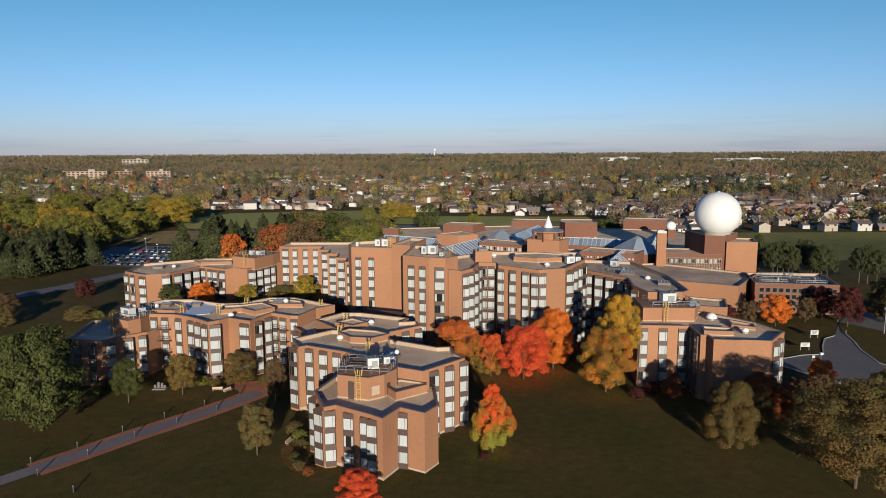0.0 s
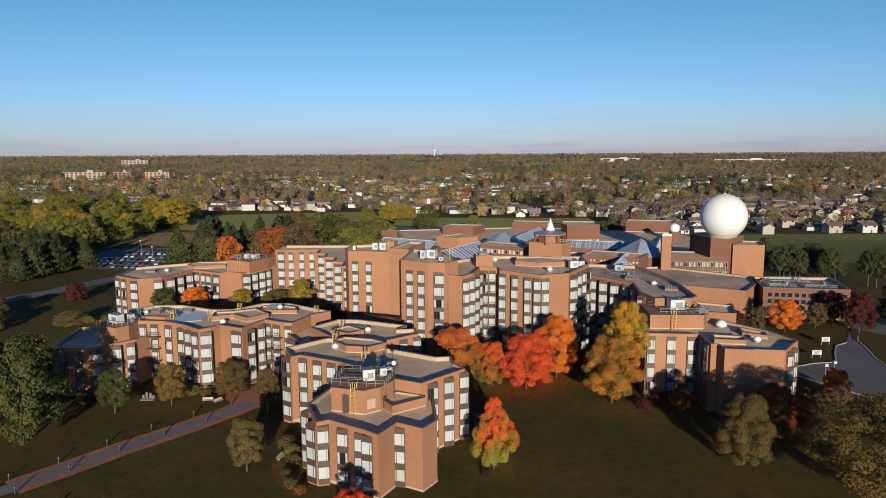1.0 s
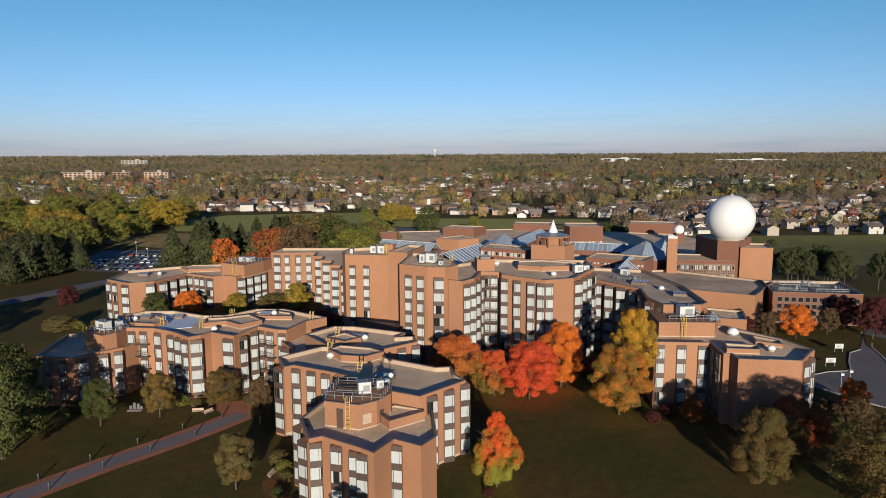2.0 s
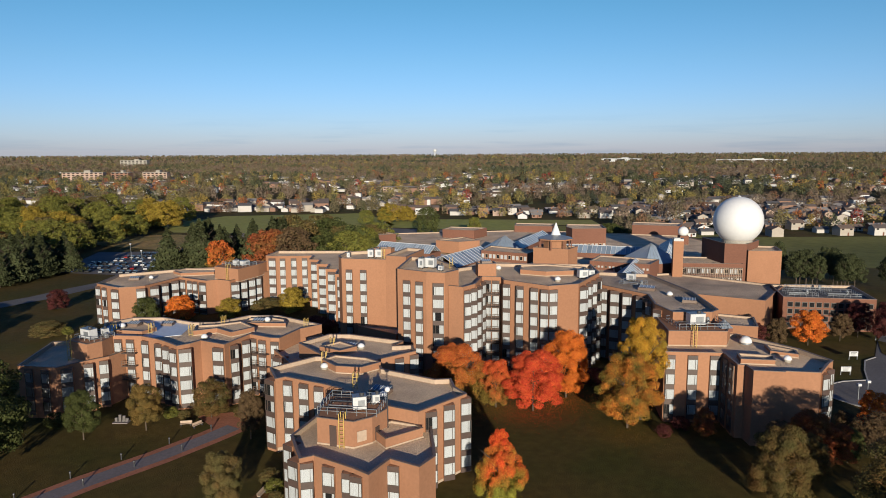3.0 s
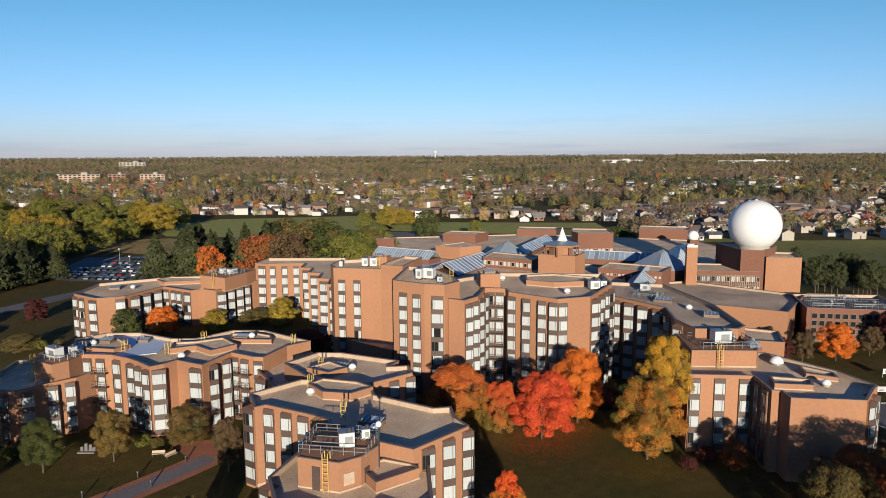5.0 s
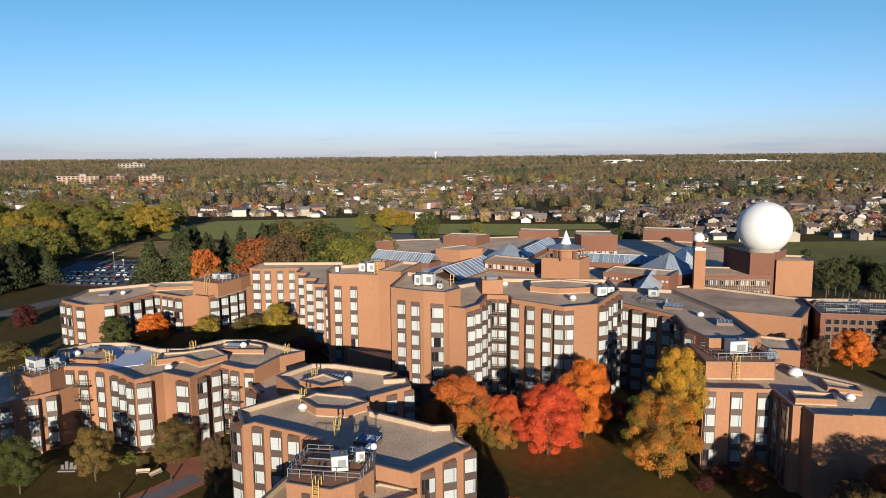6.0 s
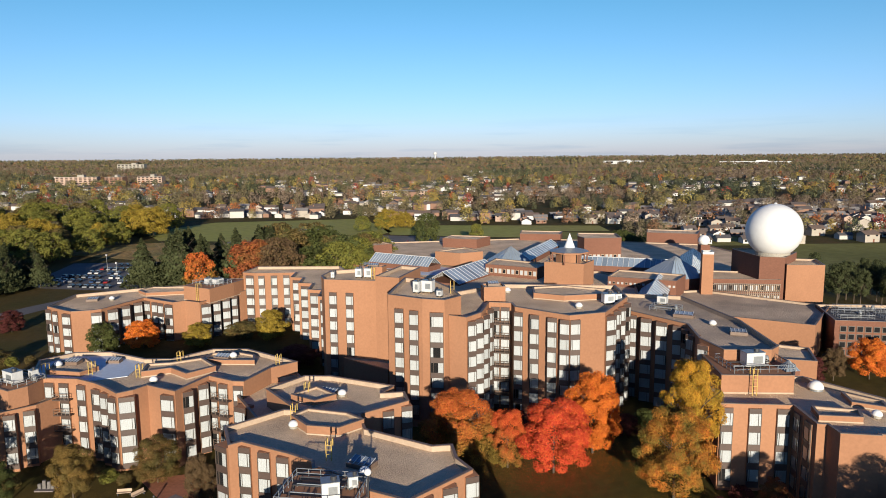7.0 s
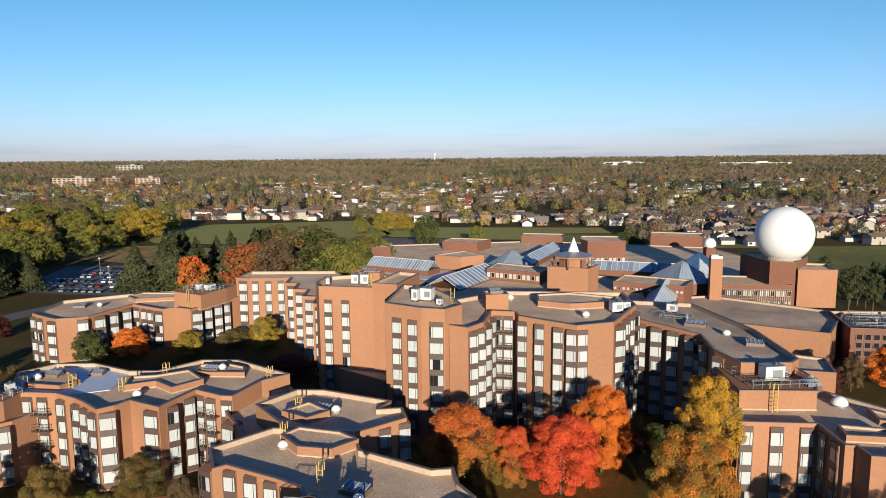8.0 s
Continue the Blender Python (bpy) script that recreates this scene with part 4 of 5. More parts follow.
def pipe_frame(x, y, z, w, d, h, turn=0.0):
    """A low steel railing round plant, with pipes inside."""
    e = thing("plant_railing", (x, y, z), "grey steel railing and pipework round roof plant", "railing", "roof plant")
    m = Matrix.Translation((x, y, z)) @ Matrix.Rotation(radians(turn), 4, "Z")
    c = [Vector((sx * w / 2, sy * d / 2, 0)) for sx, sy in ((-1, -1), (1, -1), (1, 1), (-1, 1))]
    up = Vector((0, 0, 1))
    for i in range(4):
        p, q = c[i], c[(i + 1) % 4]
        n = max(2, int((q - p).length / 1.4))
        for k in range(n):
            bm = bmesh.new()
            v = p.lerp(q, k / n)
            add_rod(bm, m @ v, m @ (v + up * h), 0.05, 5)
            part("post", bm, STEEL, e)
        for f in (0.5, 1.0):
            bm = bmesh.new()
            add_rod(bm, m @ (p + up * h * f), m @ (q + up * h * f), 0.05, 5)
            part("rail", bm, STEEL, e)
    for k in range(5):      # bent pipes of several heights, some running across the others
        bm = bmesh.new()
        yy, up_to = (k / 4 - 0.5) * d * 0.7, 0.35 + 0.22 * (k % 3)
        far_end = (0.1 + 0.08 * k) * w
        corners = [(-w * 0.4, yy, 0.0), (-w * 0.4, yy, up_to), (far_end, yy, up_to), (far_end, yy + d * 0.16, up_to), (far_end, yy + d * 0.16, 0.0)]
        for p, q in zip(corners, corners[1:]):
            add_rod(bm, m @ Vector(p), m @ Vector(q), 0.07, 6)
        part("pipe", bm, STEEL if k % 2 else DARK_METAL, e)
    bm = bmesh.new()
    add_rod(bm, m @ Vector((w * 0.3, d * 0.25, 0.0)), m @ Vector((w * 0.3, d * 0.25, h * 0.8)), 0.42, 14)
    add_rod(bm, m @ Vector((w * 0.3, d * 0.25, h * 0.8)), m @ Vector((w * 0.3, d * 0.25, h * 1.05)), 0.42, 14, 0.2)
    part("vent_drum", bm, STEEL, e)


def raised_roof(poly, z0, z1):
    cx, cy = sum(p[0] for p in poly) / len(poly), sum(p[1] for p in poly) / len(poly)
    e = thing("roof_platform", (cx, cy, z0), "raised flat roof platform with a brick upstand", "roof", "raised roofs")
    part("wall", prism(poly, z0 - 0.05, z1 - 0.35), BRICK, e)
    part("roof", prism(inset(poly, 0.3), z1 - 0.6, z1 - 0.33), GRAVEL, e)
    part("upstand", ring(poly, 0.0, 0.28, z1 - 0.36, z1), BRICK, e)
    part("flashing", ring(poly, -0.06, 0.05, z0 - 0.03, z0 + 0.18), COPING_IN, e)
    part("lining", ring(poly, 0.284, 0.32, z1 - 0.33, z1 - 0.03), COPING_IN, e)
    part("coping", ring(poly, -0.05, 0.34, z1, z1 + 0.08), COPING, e)


ZA, ZB, ZM, ZL, ZT, ZR = 12.22, 12.02, 12.02, 12.22, 21.32, 13.62
raised_roof([(-24.5, 144.2), (-21.3, 140.2), (-16.6, 139.4), (-13.4, 142.6), (-16.2, 145.2), (-22.6, 147.0)], ZA, ZA + 1.3)
raised_roof([(-12.6, 119.0), (-9.8, 114.6), (-4.6, 118.6), (-5.6, 120.0), (-9.6, 121.6)], 9.42, 10.9)
raised_roof([(-27.0, 154.5), (-22.5, 151.5), (-19.5, 154.5), (-23.5, 158.5)], ZB, ZB + 1.0)
raised_roof([(-57, 166.2), (-52.5, 168.4), (-48.3, 165.0), (-44.5, 169.5), (-49, 174.8), (-54, 171.8), (-58, 171.0)], ZM, ZM + 1.1)
raised_roof([(-48.5, 174.6), (-44.5, 173.8), (-38.5, 173.6), (-39.5, 177.2), (-44, 179.6), (-48.5, 178.4)], ZM, ZM + 0.9)
raised_roof([(-75.5, 168.0), (-68.5, 166.6), (-66.8, 170.2), (-72, 175.4), (-76.6, 173.4)], ZM, ZM + 0.9)
raised_roof([(16.5, 189.5), (22.5, 186.5), (32, 188.5), (33, 193), (24, 197.5), (17, 196)], ZT, ZT + 1.2)
raised_roof([(-92, 241.5), (-88, 237.5), (-78, 240), (-79, 246), (-90, 246.5)], ZL, ZL + 1.0)
raised_roof([(51.6, 141.2), (57.4, 140.4), (58.6, 143.4), (52.4, 145.0)], ZR, ZR + 0.9)
raised_roof([(59.5, 147.0), (63.6, 144.6), (64.4, 147.4), (60.4, 151.6)], ZR, ZR + 0.7)
part("pale_roof", prism(inset([(-76, 164.2), (-67.2, 163.4), (-59.6, 166.8), (-60.3, 175.5), (-69.3, 180.3), (-76.7, 180), (-80.9, 174.9)], 0.36), ZM - 0.2, ZM + 0.024), ROOF_BLUE, wing_m, "pale membrane roof with blue sky sheen put into its colour")

for x, y, z in ((-23.8, 142.6, ZA), (-18.9, 156.4, ZB), (-74.9, 171.0, ZM + 0.55), (-53.6, 163.6, ZM), (-43.4, 176.3, ZM + 0.6), (-95.4, 232.6, ZL), (24.4, 180.3, ZT), (50.4, 179.2, 17.9),
                (60.6, 142.6, ZR), (-11.4, 127.6, ZA), (11.5, 196, ZT)):
    roof_dome(x, y, z)
for x, y, z, w, d, a in ((-12.1, 130.2, ZA, 3.4, 2.2, -25), (-21.4, 157.2, ZB, 3.2, 2.0, -20), (-45.3, 175.9, ZM + 0.55, 3.0, 2.0, -8), (-73.2, 173.0, ZM + 0.55, 2.8, 1.8, -8), (-66.5, 175.5, ZM, 2.6, 1.6, 0),
                         (-100.4, 232, ZL, 3.0, 2.2, 10), (52.5, 172, 18.12, 3.0, 2.0, -15), (47, 186, 18.12, 4.0, 2.4, -25)):
    skylight(x, y, z, w, d, a)
for x, y, z, h, a in ((-16.2, 114.9, 9.27, 4.1, -5), (-24.4, 149.3 - 4.2, ZA, 1.3, 0), (-16.6, 131.6, ZA, 1.6, 0), (-24.9, 156.6, ZB, 1.0, 0), (-75.1, 166.7, ZM, 1.2, 0), (-67.2, 167.9, ZM, 1.2, 0),
                      (-57.6, 166.2, ZM, 1.2, 0), (-52.6, 172.6, ZM + 0.7, 1.0, 0), (-33.6, 172.0, ZM, 1.2, 0), (-80.6, 159.2, 8.57, 4.2, 20), (-70.2, 229.3, ZL, 3.9, -25), (47.0, 151.7, ZR, 3.2, 0),
                      (-18.9, 202.0, 23.32, 1.6, 0), (-0.6, 180.6, 24.32, 1.4, 0)):
    roof_ladder(x, y, z, h, a)
roof_unit(-14.2, 119.6, 13.4, 2.0, 1.6, 1.9, 15)
roof_unit(-12.0, 122.0, 13.4, 1.1, 1.1, 1.3, 15, "grey rooftop fan unit among pipework")
pipe_frame(-15.2, 120.6, 13.42, 9.0, 7.0, 1.1, -8)
roof_unit(-77.6, 161.8, 12.6, 3.2, 1.8, 2.0, -30)
roof_unit(-75.2, 163.8, 12.6, 1.2, 1.2, 1.5, -30, "grey rooftop fan unit among pipework")
pipe_frame(-76.8, 162.6, 12.62, 6.0, 5.0, 1.0, -25)
roof_unit(-7.6, 181.6, 24.32, 1.2, 1.6, 2.1, -20)
roof_unit(-5.4, 182.0, 24.32, 2.2, 1.8, 2.2, -20)
roof_unit(-3.0, 177.6, 24.32, 1.0, 1.0, 1.0, -20, "small grey rooftop vent box")
roof_unit(-22.4, 204.6, 23.32, 1.5, 1.6, 1.9, -8)
roof_unit(-20.2, 204.2, 23.32, 1.7, 1.6, 2.0, -8)
roof_unit(-28.4, 203.6, 23.32, 0.8, 0.8, 1.2, 0, "small white vent stack on the roof")
roof_unit(-66.2, 234.6, 16.2, 2.6, 1.6, 1.3, 60)
roof_unit(-68.8, 234.0, 16.2, 1.4, 1.4, 1.5, 60)
pipe_frame(-68.2, 235.4, 16.22, 9.0, 6.0, 1.0, -30)
roof_unit(31.0, 184.4, ZT, 2.2, 1.8, 1.8, 10)
roof_unit(33.4, 186.6, ZT, 1.4, 1.4, 1.3, 10, "grey rooftop fan unit among pipework")
pipe_frame(45.2, 192, 18.14, 6.0, 4.0, 1.0, -30)
roof_unit(46.2, 198, 18.12, 2.0, 2.0, 1.6, -30, "round-topped grey air intake on the roof")
roof_unit(49.0, 157.6, 16.6, 3.2, 2.0, 2.2, 8)
pipe_frame(49.2, 157.4, 16.62, 10.0, 7.0, 1.2, 4)
pipe_frame(101.5, 220.5, 9.37, 8.0, 6.0, 1.3, -8)
pipe_frame(112.5, 219.5, 9.37, 9.0, 7.0, 1.2, -8)
pipe_frame(107.0, 227.0, 9.37, 12.0, 4.0, 1.4, -8)
mast = thing("roof_mast", (-9.9, 119.6, 9.2), "slender dark mast with a white ball on top", "mast")
part("pole", add_rod(bmesh.new(), (-9.9, 119.4, 9.2), (-9.9, 119.4, 16.4), 0.09, 8), DARK_METAL, mast)
part("ball", sphere_mesh((-9.9, 119.4, 16.6), 0.42, -0.9, 14, 8), WHITE_DOME, mast)
wing("roof_hatch_house", "small brown brick roof house with a skylight on top", "building", [(5.9, 186.2), (10.4, 187.0), (9.9, 191), (5.4, 190.2)], 24.4, base=ZT - 0.1, rim=0.25, lining=False)
skylight(7.9, 188.6, 24.32, 2.4, 2.0, 8)
wing("roof_hatch_house", "small brown brick roof house with a skylight on top", "building", [(-22, 207.2), (-17.2, 206.5), (-16.4, 209), (-21.4, 210.4)], 25.4, base=23.1, rim=0.25, lining=False)
skylight(-19.4, 208.2, 25.17, 2.4, 1.8, 0)
tarp = thing("dish_cover", (58.0, 154.5, 13.62), "white domed dish cover on the flat roof", "cover")
part("cover", sphere_mesh((58.0, 154.5, 13.9), 1.2, 0.0, 24, 10), WHITE_DOME, tarp)
part("stand", add_rod(bmesh.new(), (58.0, 154.5, 13.55), (58.0, 154.5, 13.95), 1.1, 20), STEEL, tarp)
small_dome = thing("small_radome", (108, 345, 8.0), "small white domed radome on a brick block", "radome")
part("stand", prism([(106, 343), (110, 343), (110, 347), (106, 347)], 5, 11.6), BRICK_DARK_SHADED, small_dome)
part("shell", sphere_mesh((108, 345, 13.4), 2.4, -0.75, 20, 10), WHITE_DOME, small_dome)

# pavilion with a white cone on the roof tower
pav = thing("roof_pavilion", (34.6, 255, 18.6), "open octagonal roof pavilion with a white cone on top", "pavilion")
oct_in = [(34.6 + 5.6 * math.cos(math.pi / 8 + i * math.pi / 4), 255 + 5.6 * math.sin(math.pi / 8 + i * math.pi / 4)) for i in range(8)]
for p in oct_in:
    bm = bmesh.new()
    add_rod(bm, (*p, 18.5), (*p, 22.0), 0.22, 6)
    part("post", bm, BRICK_DARK_SHADED, pav)
part("drum", prism([(34.6 + 3.9 * math.cos(i * math.pi / 4), 255 + 3.9 * math.sin(i * math.pi / 4)) for i in range(8)], 18.5, 21.8), BRICK, pav)
part("ring_beam", ring(oct_in, -0.3, 0.5, 21.6, 22.1), BRICK, pav)
bm = bmesh.new()
rim_v = [bm.verts.new((*p, 22.1)) for p in inset(oct_in, -0.6)]
top_v = [bm.verts.new((*p, 23.2)) for p in inset(oct_in, 3.6)]
for i in range(8):
    bm.faces.new((rim_v[i], rim_v[(i + 1) % 8], top_v[(i + 1) % 8], top_v[i]))
bm.faces.new(rim_v[::-1]), bm.faces.new(top_v)
part("roof", bm, STEEL, pav)
bm = bmesh.new()
add_rod(bm, (34.8, 255, 22.6), (34.8, 255, 27.4), 1.9, 20, 0.08)
part("cone", bm, WHITE_DOME, pav, "white pointed cone")


def gallery(p, q, width, z, rise, bays):
    """A gabled glass gallery between two points: two glazed slopes per bay, with bars and a ridge."""
    p, q = Vector(p), Vector(q)
    e = thing("glass_gallery", (*((p + q) / 2), z), "long gabled glass gallery roof with white bars", "glass roof", "glass galleries")
    d = (q - p).normalized()
    n = Vector((-d.y, d.x)) * width / 2
    part("curb", prism([tuple(p - n), tuple(q - n), tuple(q + n), tuple(p + n)], z - 3, z), BRICK_DARK_SHADED, e)
    for s in (-1, 1):
        for i in range(bays):
            a, b = p.lerp(q, i / bays), p.lerp(q, (i + 1) / bays)
            bm = bmesh.new()
            v = [bm.verts.new(c) for c in ((*(a + n * s), z + 0.01), (*(b + n * s), z + 0.01), (*b, z + rise), (*a, z + rise))]
            bm.faces.new(v if s < 0 else v[::-1])
            part("pane", bm, GLAZING, e)
        for i in range(bays + 1):
            a = p.lerp(q, i / bays)
            bm = bmesh.new()
            add_rod(bm, (*(a + n * s), z + 0.03), (*a, z + rise + 0.04), 0.10, 4)
            part("bar", bm, WHITE_METAL, e)
    bm = bmesh.new()
    add_rod(bm, (*p, z + rise + 0.05), (*q, z + rise + 0.05), 0.14, 5)
    part("ridge", bm, WHITE_METAL, e)


def glass_pyramid(x, y, z, w, h, turn=0.0, bars=7):
    e = thing("glass_pyramid", (x, y, z), "glazed pyramid roof with pale steel bars", "glass roof", "glass pyramids")
    m = Matrix.Translation((x, y, z)) @ Matrix.Rotation(radians(turn), 4, "Z")
    c = [m @ Vector((sx * w / 2, sy * w / 2, 0)) for sx, sy in ((-1, -1), (1, -1), (1, 1), (-1, 1))]
    top = m @ Vector((0, 0, h))
    part("curb", prism([(v.x, v.y) for v in c], z - min(3.5, w * 0.3), z - 0.01), BRICK_DARK_SHADED, e)
    for i in range(4):
        p, q = c[i], c[(i + 1) % 4]
        bm = bmesh.new()
        bm.faces.new([bm.verts.new(v) for v in (p, q, top)])
        part("pane", bm, GLAZING, e)
        for k in range(bars):
            bm = bmesh.new()
            add_rod(bm, p.lerp(q, k / bars), top, 0.08, 4)
            part("bar", bm, STEEL, e)


gallery((-32, 320), (-8, 306), 9, 9.5, 3.0, 22)
gallery((-4, 256), (10, 281), 12, 12.2, 3.4, 12)
gallery((43, 298), (78, 286), 8, 11.5, 2.6, 20)
gallery((26, 318), (44, 362), 8, 9.5, 2.6, 14)
gallery((78, 272), (92, 312), 9, 11.5, 3.0, 14)
gallery((50, 224), (62, 254), 8, 12.0, 3.0, 12)
glass_pyramid(70.5, 266, 12.4, 15, 6.2, 20)
glass_pyramid(54.0, 155.6, 16.66, 2.4, 1.5, 10, 4)
glass_pyramid(21, 304, 10.5, 16, 6.5, 10)


def band_windows(a, b, z, n, w, h, label, dark=False):
    """A row of small white-framed windows along a wall."""
    e = thing("window_band", (*((Vector(a) + Vector(b)) / 2), z), label, "window band", "window bands")
    length = (Vector(b) - Vector(a)).length
    for i in range(n):
        m = wall_pose(a, b, (i + 0.5) / n * length, z, 0.05)
        f = part("window", box(w, 0.14, h, m), FRAME if dark else COPING_IN, e)
        part("pane", box(w * 0.8, 0.06, h * 0.8, m @ pose(0, 0.06, h * 0.1)), ROOM_SHADE if dark or i % 3 == 1 else BLIND, f)


lab_front = ((77.8, 252.6), (97, 250.2))
lab = thing("window_screen", (87, 251.4, 7.6), "brown metal screen with thin mullions before the laboratory windows", "window screen")
LAB_LEN = (Vector(lab_front[1]) - Vector(lab_front[0])).length
# flat dark plates paint the shade of recessed window bands; the wall stays flush
for zz, hh in ((7.6, 1.5), (9.9, 2.3)):
    part("recess", box(LAB_LEN - 0.3, 0.08, hh, wall_pose(*lab_front, LAB_LEN / 2, zz, 0.03)), SPANDREL, lab, "flat dark band with a recess's shade put into its colour")
for i in range(34):
    part("mullion", box(0.09, 0.16, 4.7, wall_pose(*lab_front, 0.3 + i * (LAB_LEN - 0.6) / 33, 7.55, 0.3)), COPING_IN if i > 16 else COPING, lab)
for zz in (7.5, 9.4, 12.2):
    part("rail", box(LAB_LEN - 0.2, 0.18, 0.16, wall_pose(*lab_front, LAB_LEN / 2, zz, 0.3)), COPING, lab)
band_windows((76, 252.9), (97, 250.2), 10.2, 14, 1.1, 1.7, "row of pale windows in the dark brick wall")
band_windows((76, 252.9), (97, 250.2), 9.95 - 2.0, 22, 0.6, 0.8, "row of small openings at the roof edge")
band_windows((10, 272), (26, 263), 12.7, 12, 1.1, 1.6, "row of pale windows in the upper storey")
band_windows((46, 252), (64, 244), 12.5, 16, 0.7, 0.7, "row of small white windows under the eaves")
band_windows((51.5, 320), (66.5, 321), 9.4, 9, 1.2, 1.8, "row of pale windows in the dark brick block")
# dark frames and panes here carry the front's tree shade in their colour
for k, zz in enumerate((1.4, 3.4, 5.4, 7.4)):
    band_windows((94.6, 213.9), (117, 210.1), zz, 12, 1.5, 1.5, "gridded row of windows with tree shade put into their dark colour", dark=True)


# ---- balconies ----
def balcony(a, b, s, w, z, wingob):
    m = wall_pose(a, b, s, z, 0)
    slab = part("balcony", box(w, 1.3, 0.2, m @ pose(0, 0.66, -0.2)), SPANDREL, wingob, "shallow brown balcony with a slim railing")
    for i in range(5):
        bm = bmesh.new()
        x = (i / 4 - 0.5) * (w - 0.1)
        add_rod(bm, m @ Vector((x, 1.26, 0)), m @ Vector((x, 1.26, 1.05)), 0.04, 5)
        part("post", bm, COPING, slab)
    for zz in (0.55, 1.05):
        bm = bmesh.new()
        add_rod(bm, m @ Vector((-w / 2, 1.26, zz)), m @ Vector((w / 2, 1.26, zz)), 0.05, 5)
        part("rail", bm, COPING, slab)


for zz in (0.6, 3.5, 6.4, 9.2):
    balcony(MP[10], MP[11], 3.6, 4.0, zz, wing_m)
    if zz > 3:
        balcony(MP[0], MP[1], 6.2, 3.2, zz, wing_m)
for zz in (3.3, 6.2, 9.1, 12.1, 15.0, 18.0):
    balcony(TL[3], TL[4], 2.4, 3.8, zz, wing_tl)


# ---- ground things ----
def bollard(x, y):
    z = ground_z(x, y)
    e = thing("bollard_light", (x, y, z), "short dark bollard light beside the footpath", "bollard", "path bollards")
    bm = bmesh.new()
    add_rod(bm, (x, y, z - 0.1), (x, y, z + 0.95), 0.12, 8)
    part("post", bm, DARK_METAL, e)
    bm = bmesh.new()
    add_rod(bm, (x, y, z + 0.95), (x, y, z + 1.15), 0.2, 8, 0.14)
    part("cap", bm, DARK_METAL, e)


for x, y in ((-72.4, 112.9), (-68.6, 108.5), (-67.7, 119.0), (-64.1, 115.8), (-62.9, 126.1), (-59.4, 123.5), (-57.7, 132.8), (-54.1, 129.9), (-52.0, 139.3), (-48.4, 136.1), (-46.3, 145.0), (-59.3, 102.5)):
    bollard(x, y)


def bench(x, y, turn):
    z = ground_z(x, y)
    e = thing("bench", (x, y, z), "pale wooden park bench near the path", "bench", "benches")
    m = Matrix.Translation((x, y, z)) @ Matrix.Rotation(radians(turn), 4, "Z")
    part("seat", box(2.2, 0.5, 0.08, m @ pose(0, 0, 0.42)), COPING_IN, e)
    part("backrest", box(2.2, 0.07, 0.45, m @ pose(0, 0.25, 0.5)), COPING_IN, e)
    for sx in (-0.9, 0.9):
        part("leg", box(0.1, 0.45, 0.44, m @ pose(sx, 0, -0.02)), DARK_METAL, e)


bench(-52.1, 151.5 - 4, 10), bench(-49.6, 147.0, 60), bench(-29.5, 119.5, 80), bench(-27.8, 122, 80)
mon = thing("memorial_stones", (-65.8, 149.6, ground_z(-65.8, 149.6)), "group of grey standing stones on a plinth", "monument")
part("plinth", box(3.0, 1.5, 0.25, pose(-65.8, 149.6, ground_z(-65.8, 149.6) - 0.05)), PAVING, mon)
for i, (dx, hh) in enumerate(((-1.0, 0.8), (-0.3, 1.4), (0.4, 1.2), (1.0, 0.7))):
    part("stone", box(0.5, 0.4, hh, pose(-65.8 + dx, 149.7, ground_z(-65.8, 149.6) + 0.18, 0, 3 * i, 12 * i)), ASPHALT, mon)


def sign_board(x, y, w, h, label):
    z = ground_z(x, y)
    e = thing("sign_board", (x, y, z), label, "sign", "road signs")
    for sx in (-1, 1):
        part("post", box(0.12, 0.12, h + 1.0, pose(x + sx * w * 0.46, y, z - 0.1)), STEEL, e)
    board = part("board", box(w, 0.1, h, pose(x, y - 0.12, z + 0.9)), WHITE_METAL, e)
    for k in range(3):
        part("text_bar", box(w * (0.7 - 0.12 * k), 0.02, h * 0.1, pose(x - 0.05 * k, y - 0.18, z + 0.9 + h * (0.7 - 0.24 * k))), DARK_METAL, board)


sign_board(97.2, 184.6, 2.1, 1.2, "white sign board on two posts beside the drive")
sign_board(88.9, 173.0, 2.3, 1.1, "long white sign board on two posts beside the drive")


def lamp(x, y, h):
    z = ground_z(x, y)
    e = thing("street_lamp", (x, y, z), "slender grey street lamp with a pale head", "street lamp", "street lamps")
    bm = bmesh.new()
    add_rod(bm, (x, y, z - 0.1), (x, y, z + h), 0.1, 8, 0.06)
    part("pole", bm, STEEL, e)
    part("head", box(0.7, 0.7, 0.5, pose(x, y, z + h)), WHITE_METAL, e)


for x, y, h in ((82.7, 157.2, 3.0), (85.0, 158.0, 3.4), (113.0, 201.8, 3.2), (130, 168, 7), (-150, 345, 8), (-168, 372, 8), (-133, 352, 8), (118, 188, 7)):
    lamp(x, y, h)

ribbon("kerb", [(80, 165.6), (86, 168.4), (91.7, 169.2), (95, 176), (99.5, 183.5), (103.6, 186.2)], 0.3, 0.07, KERB, "pale concrete kerb along the drive", "kerb", 0.14)
ribbon("kerb", [(110, 192), (107.6, 188), (105.5, 180), (103, 173), (101, 162), (104, 155), (116, 150)], 0.35, 0.07, KERB, "pale concrete kerb round the traffic island", "kerb", 0.14)
ribbon("kerb", [(77, 160), (84, 148), (97, 133), (110, 122)], 0.35, 0.07, KERB, "pale concrete kerb along the lawn", "kerb", 0.14)
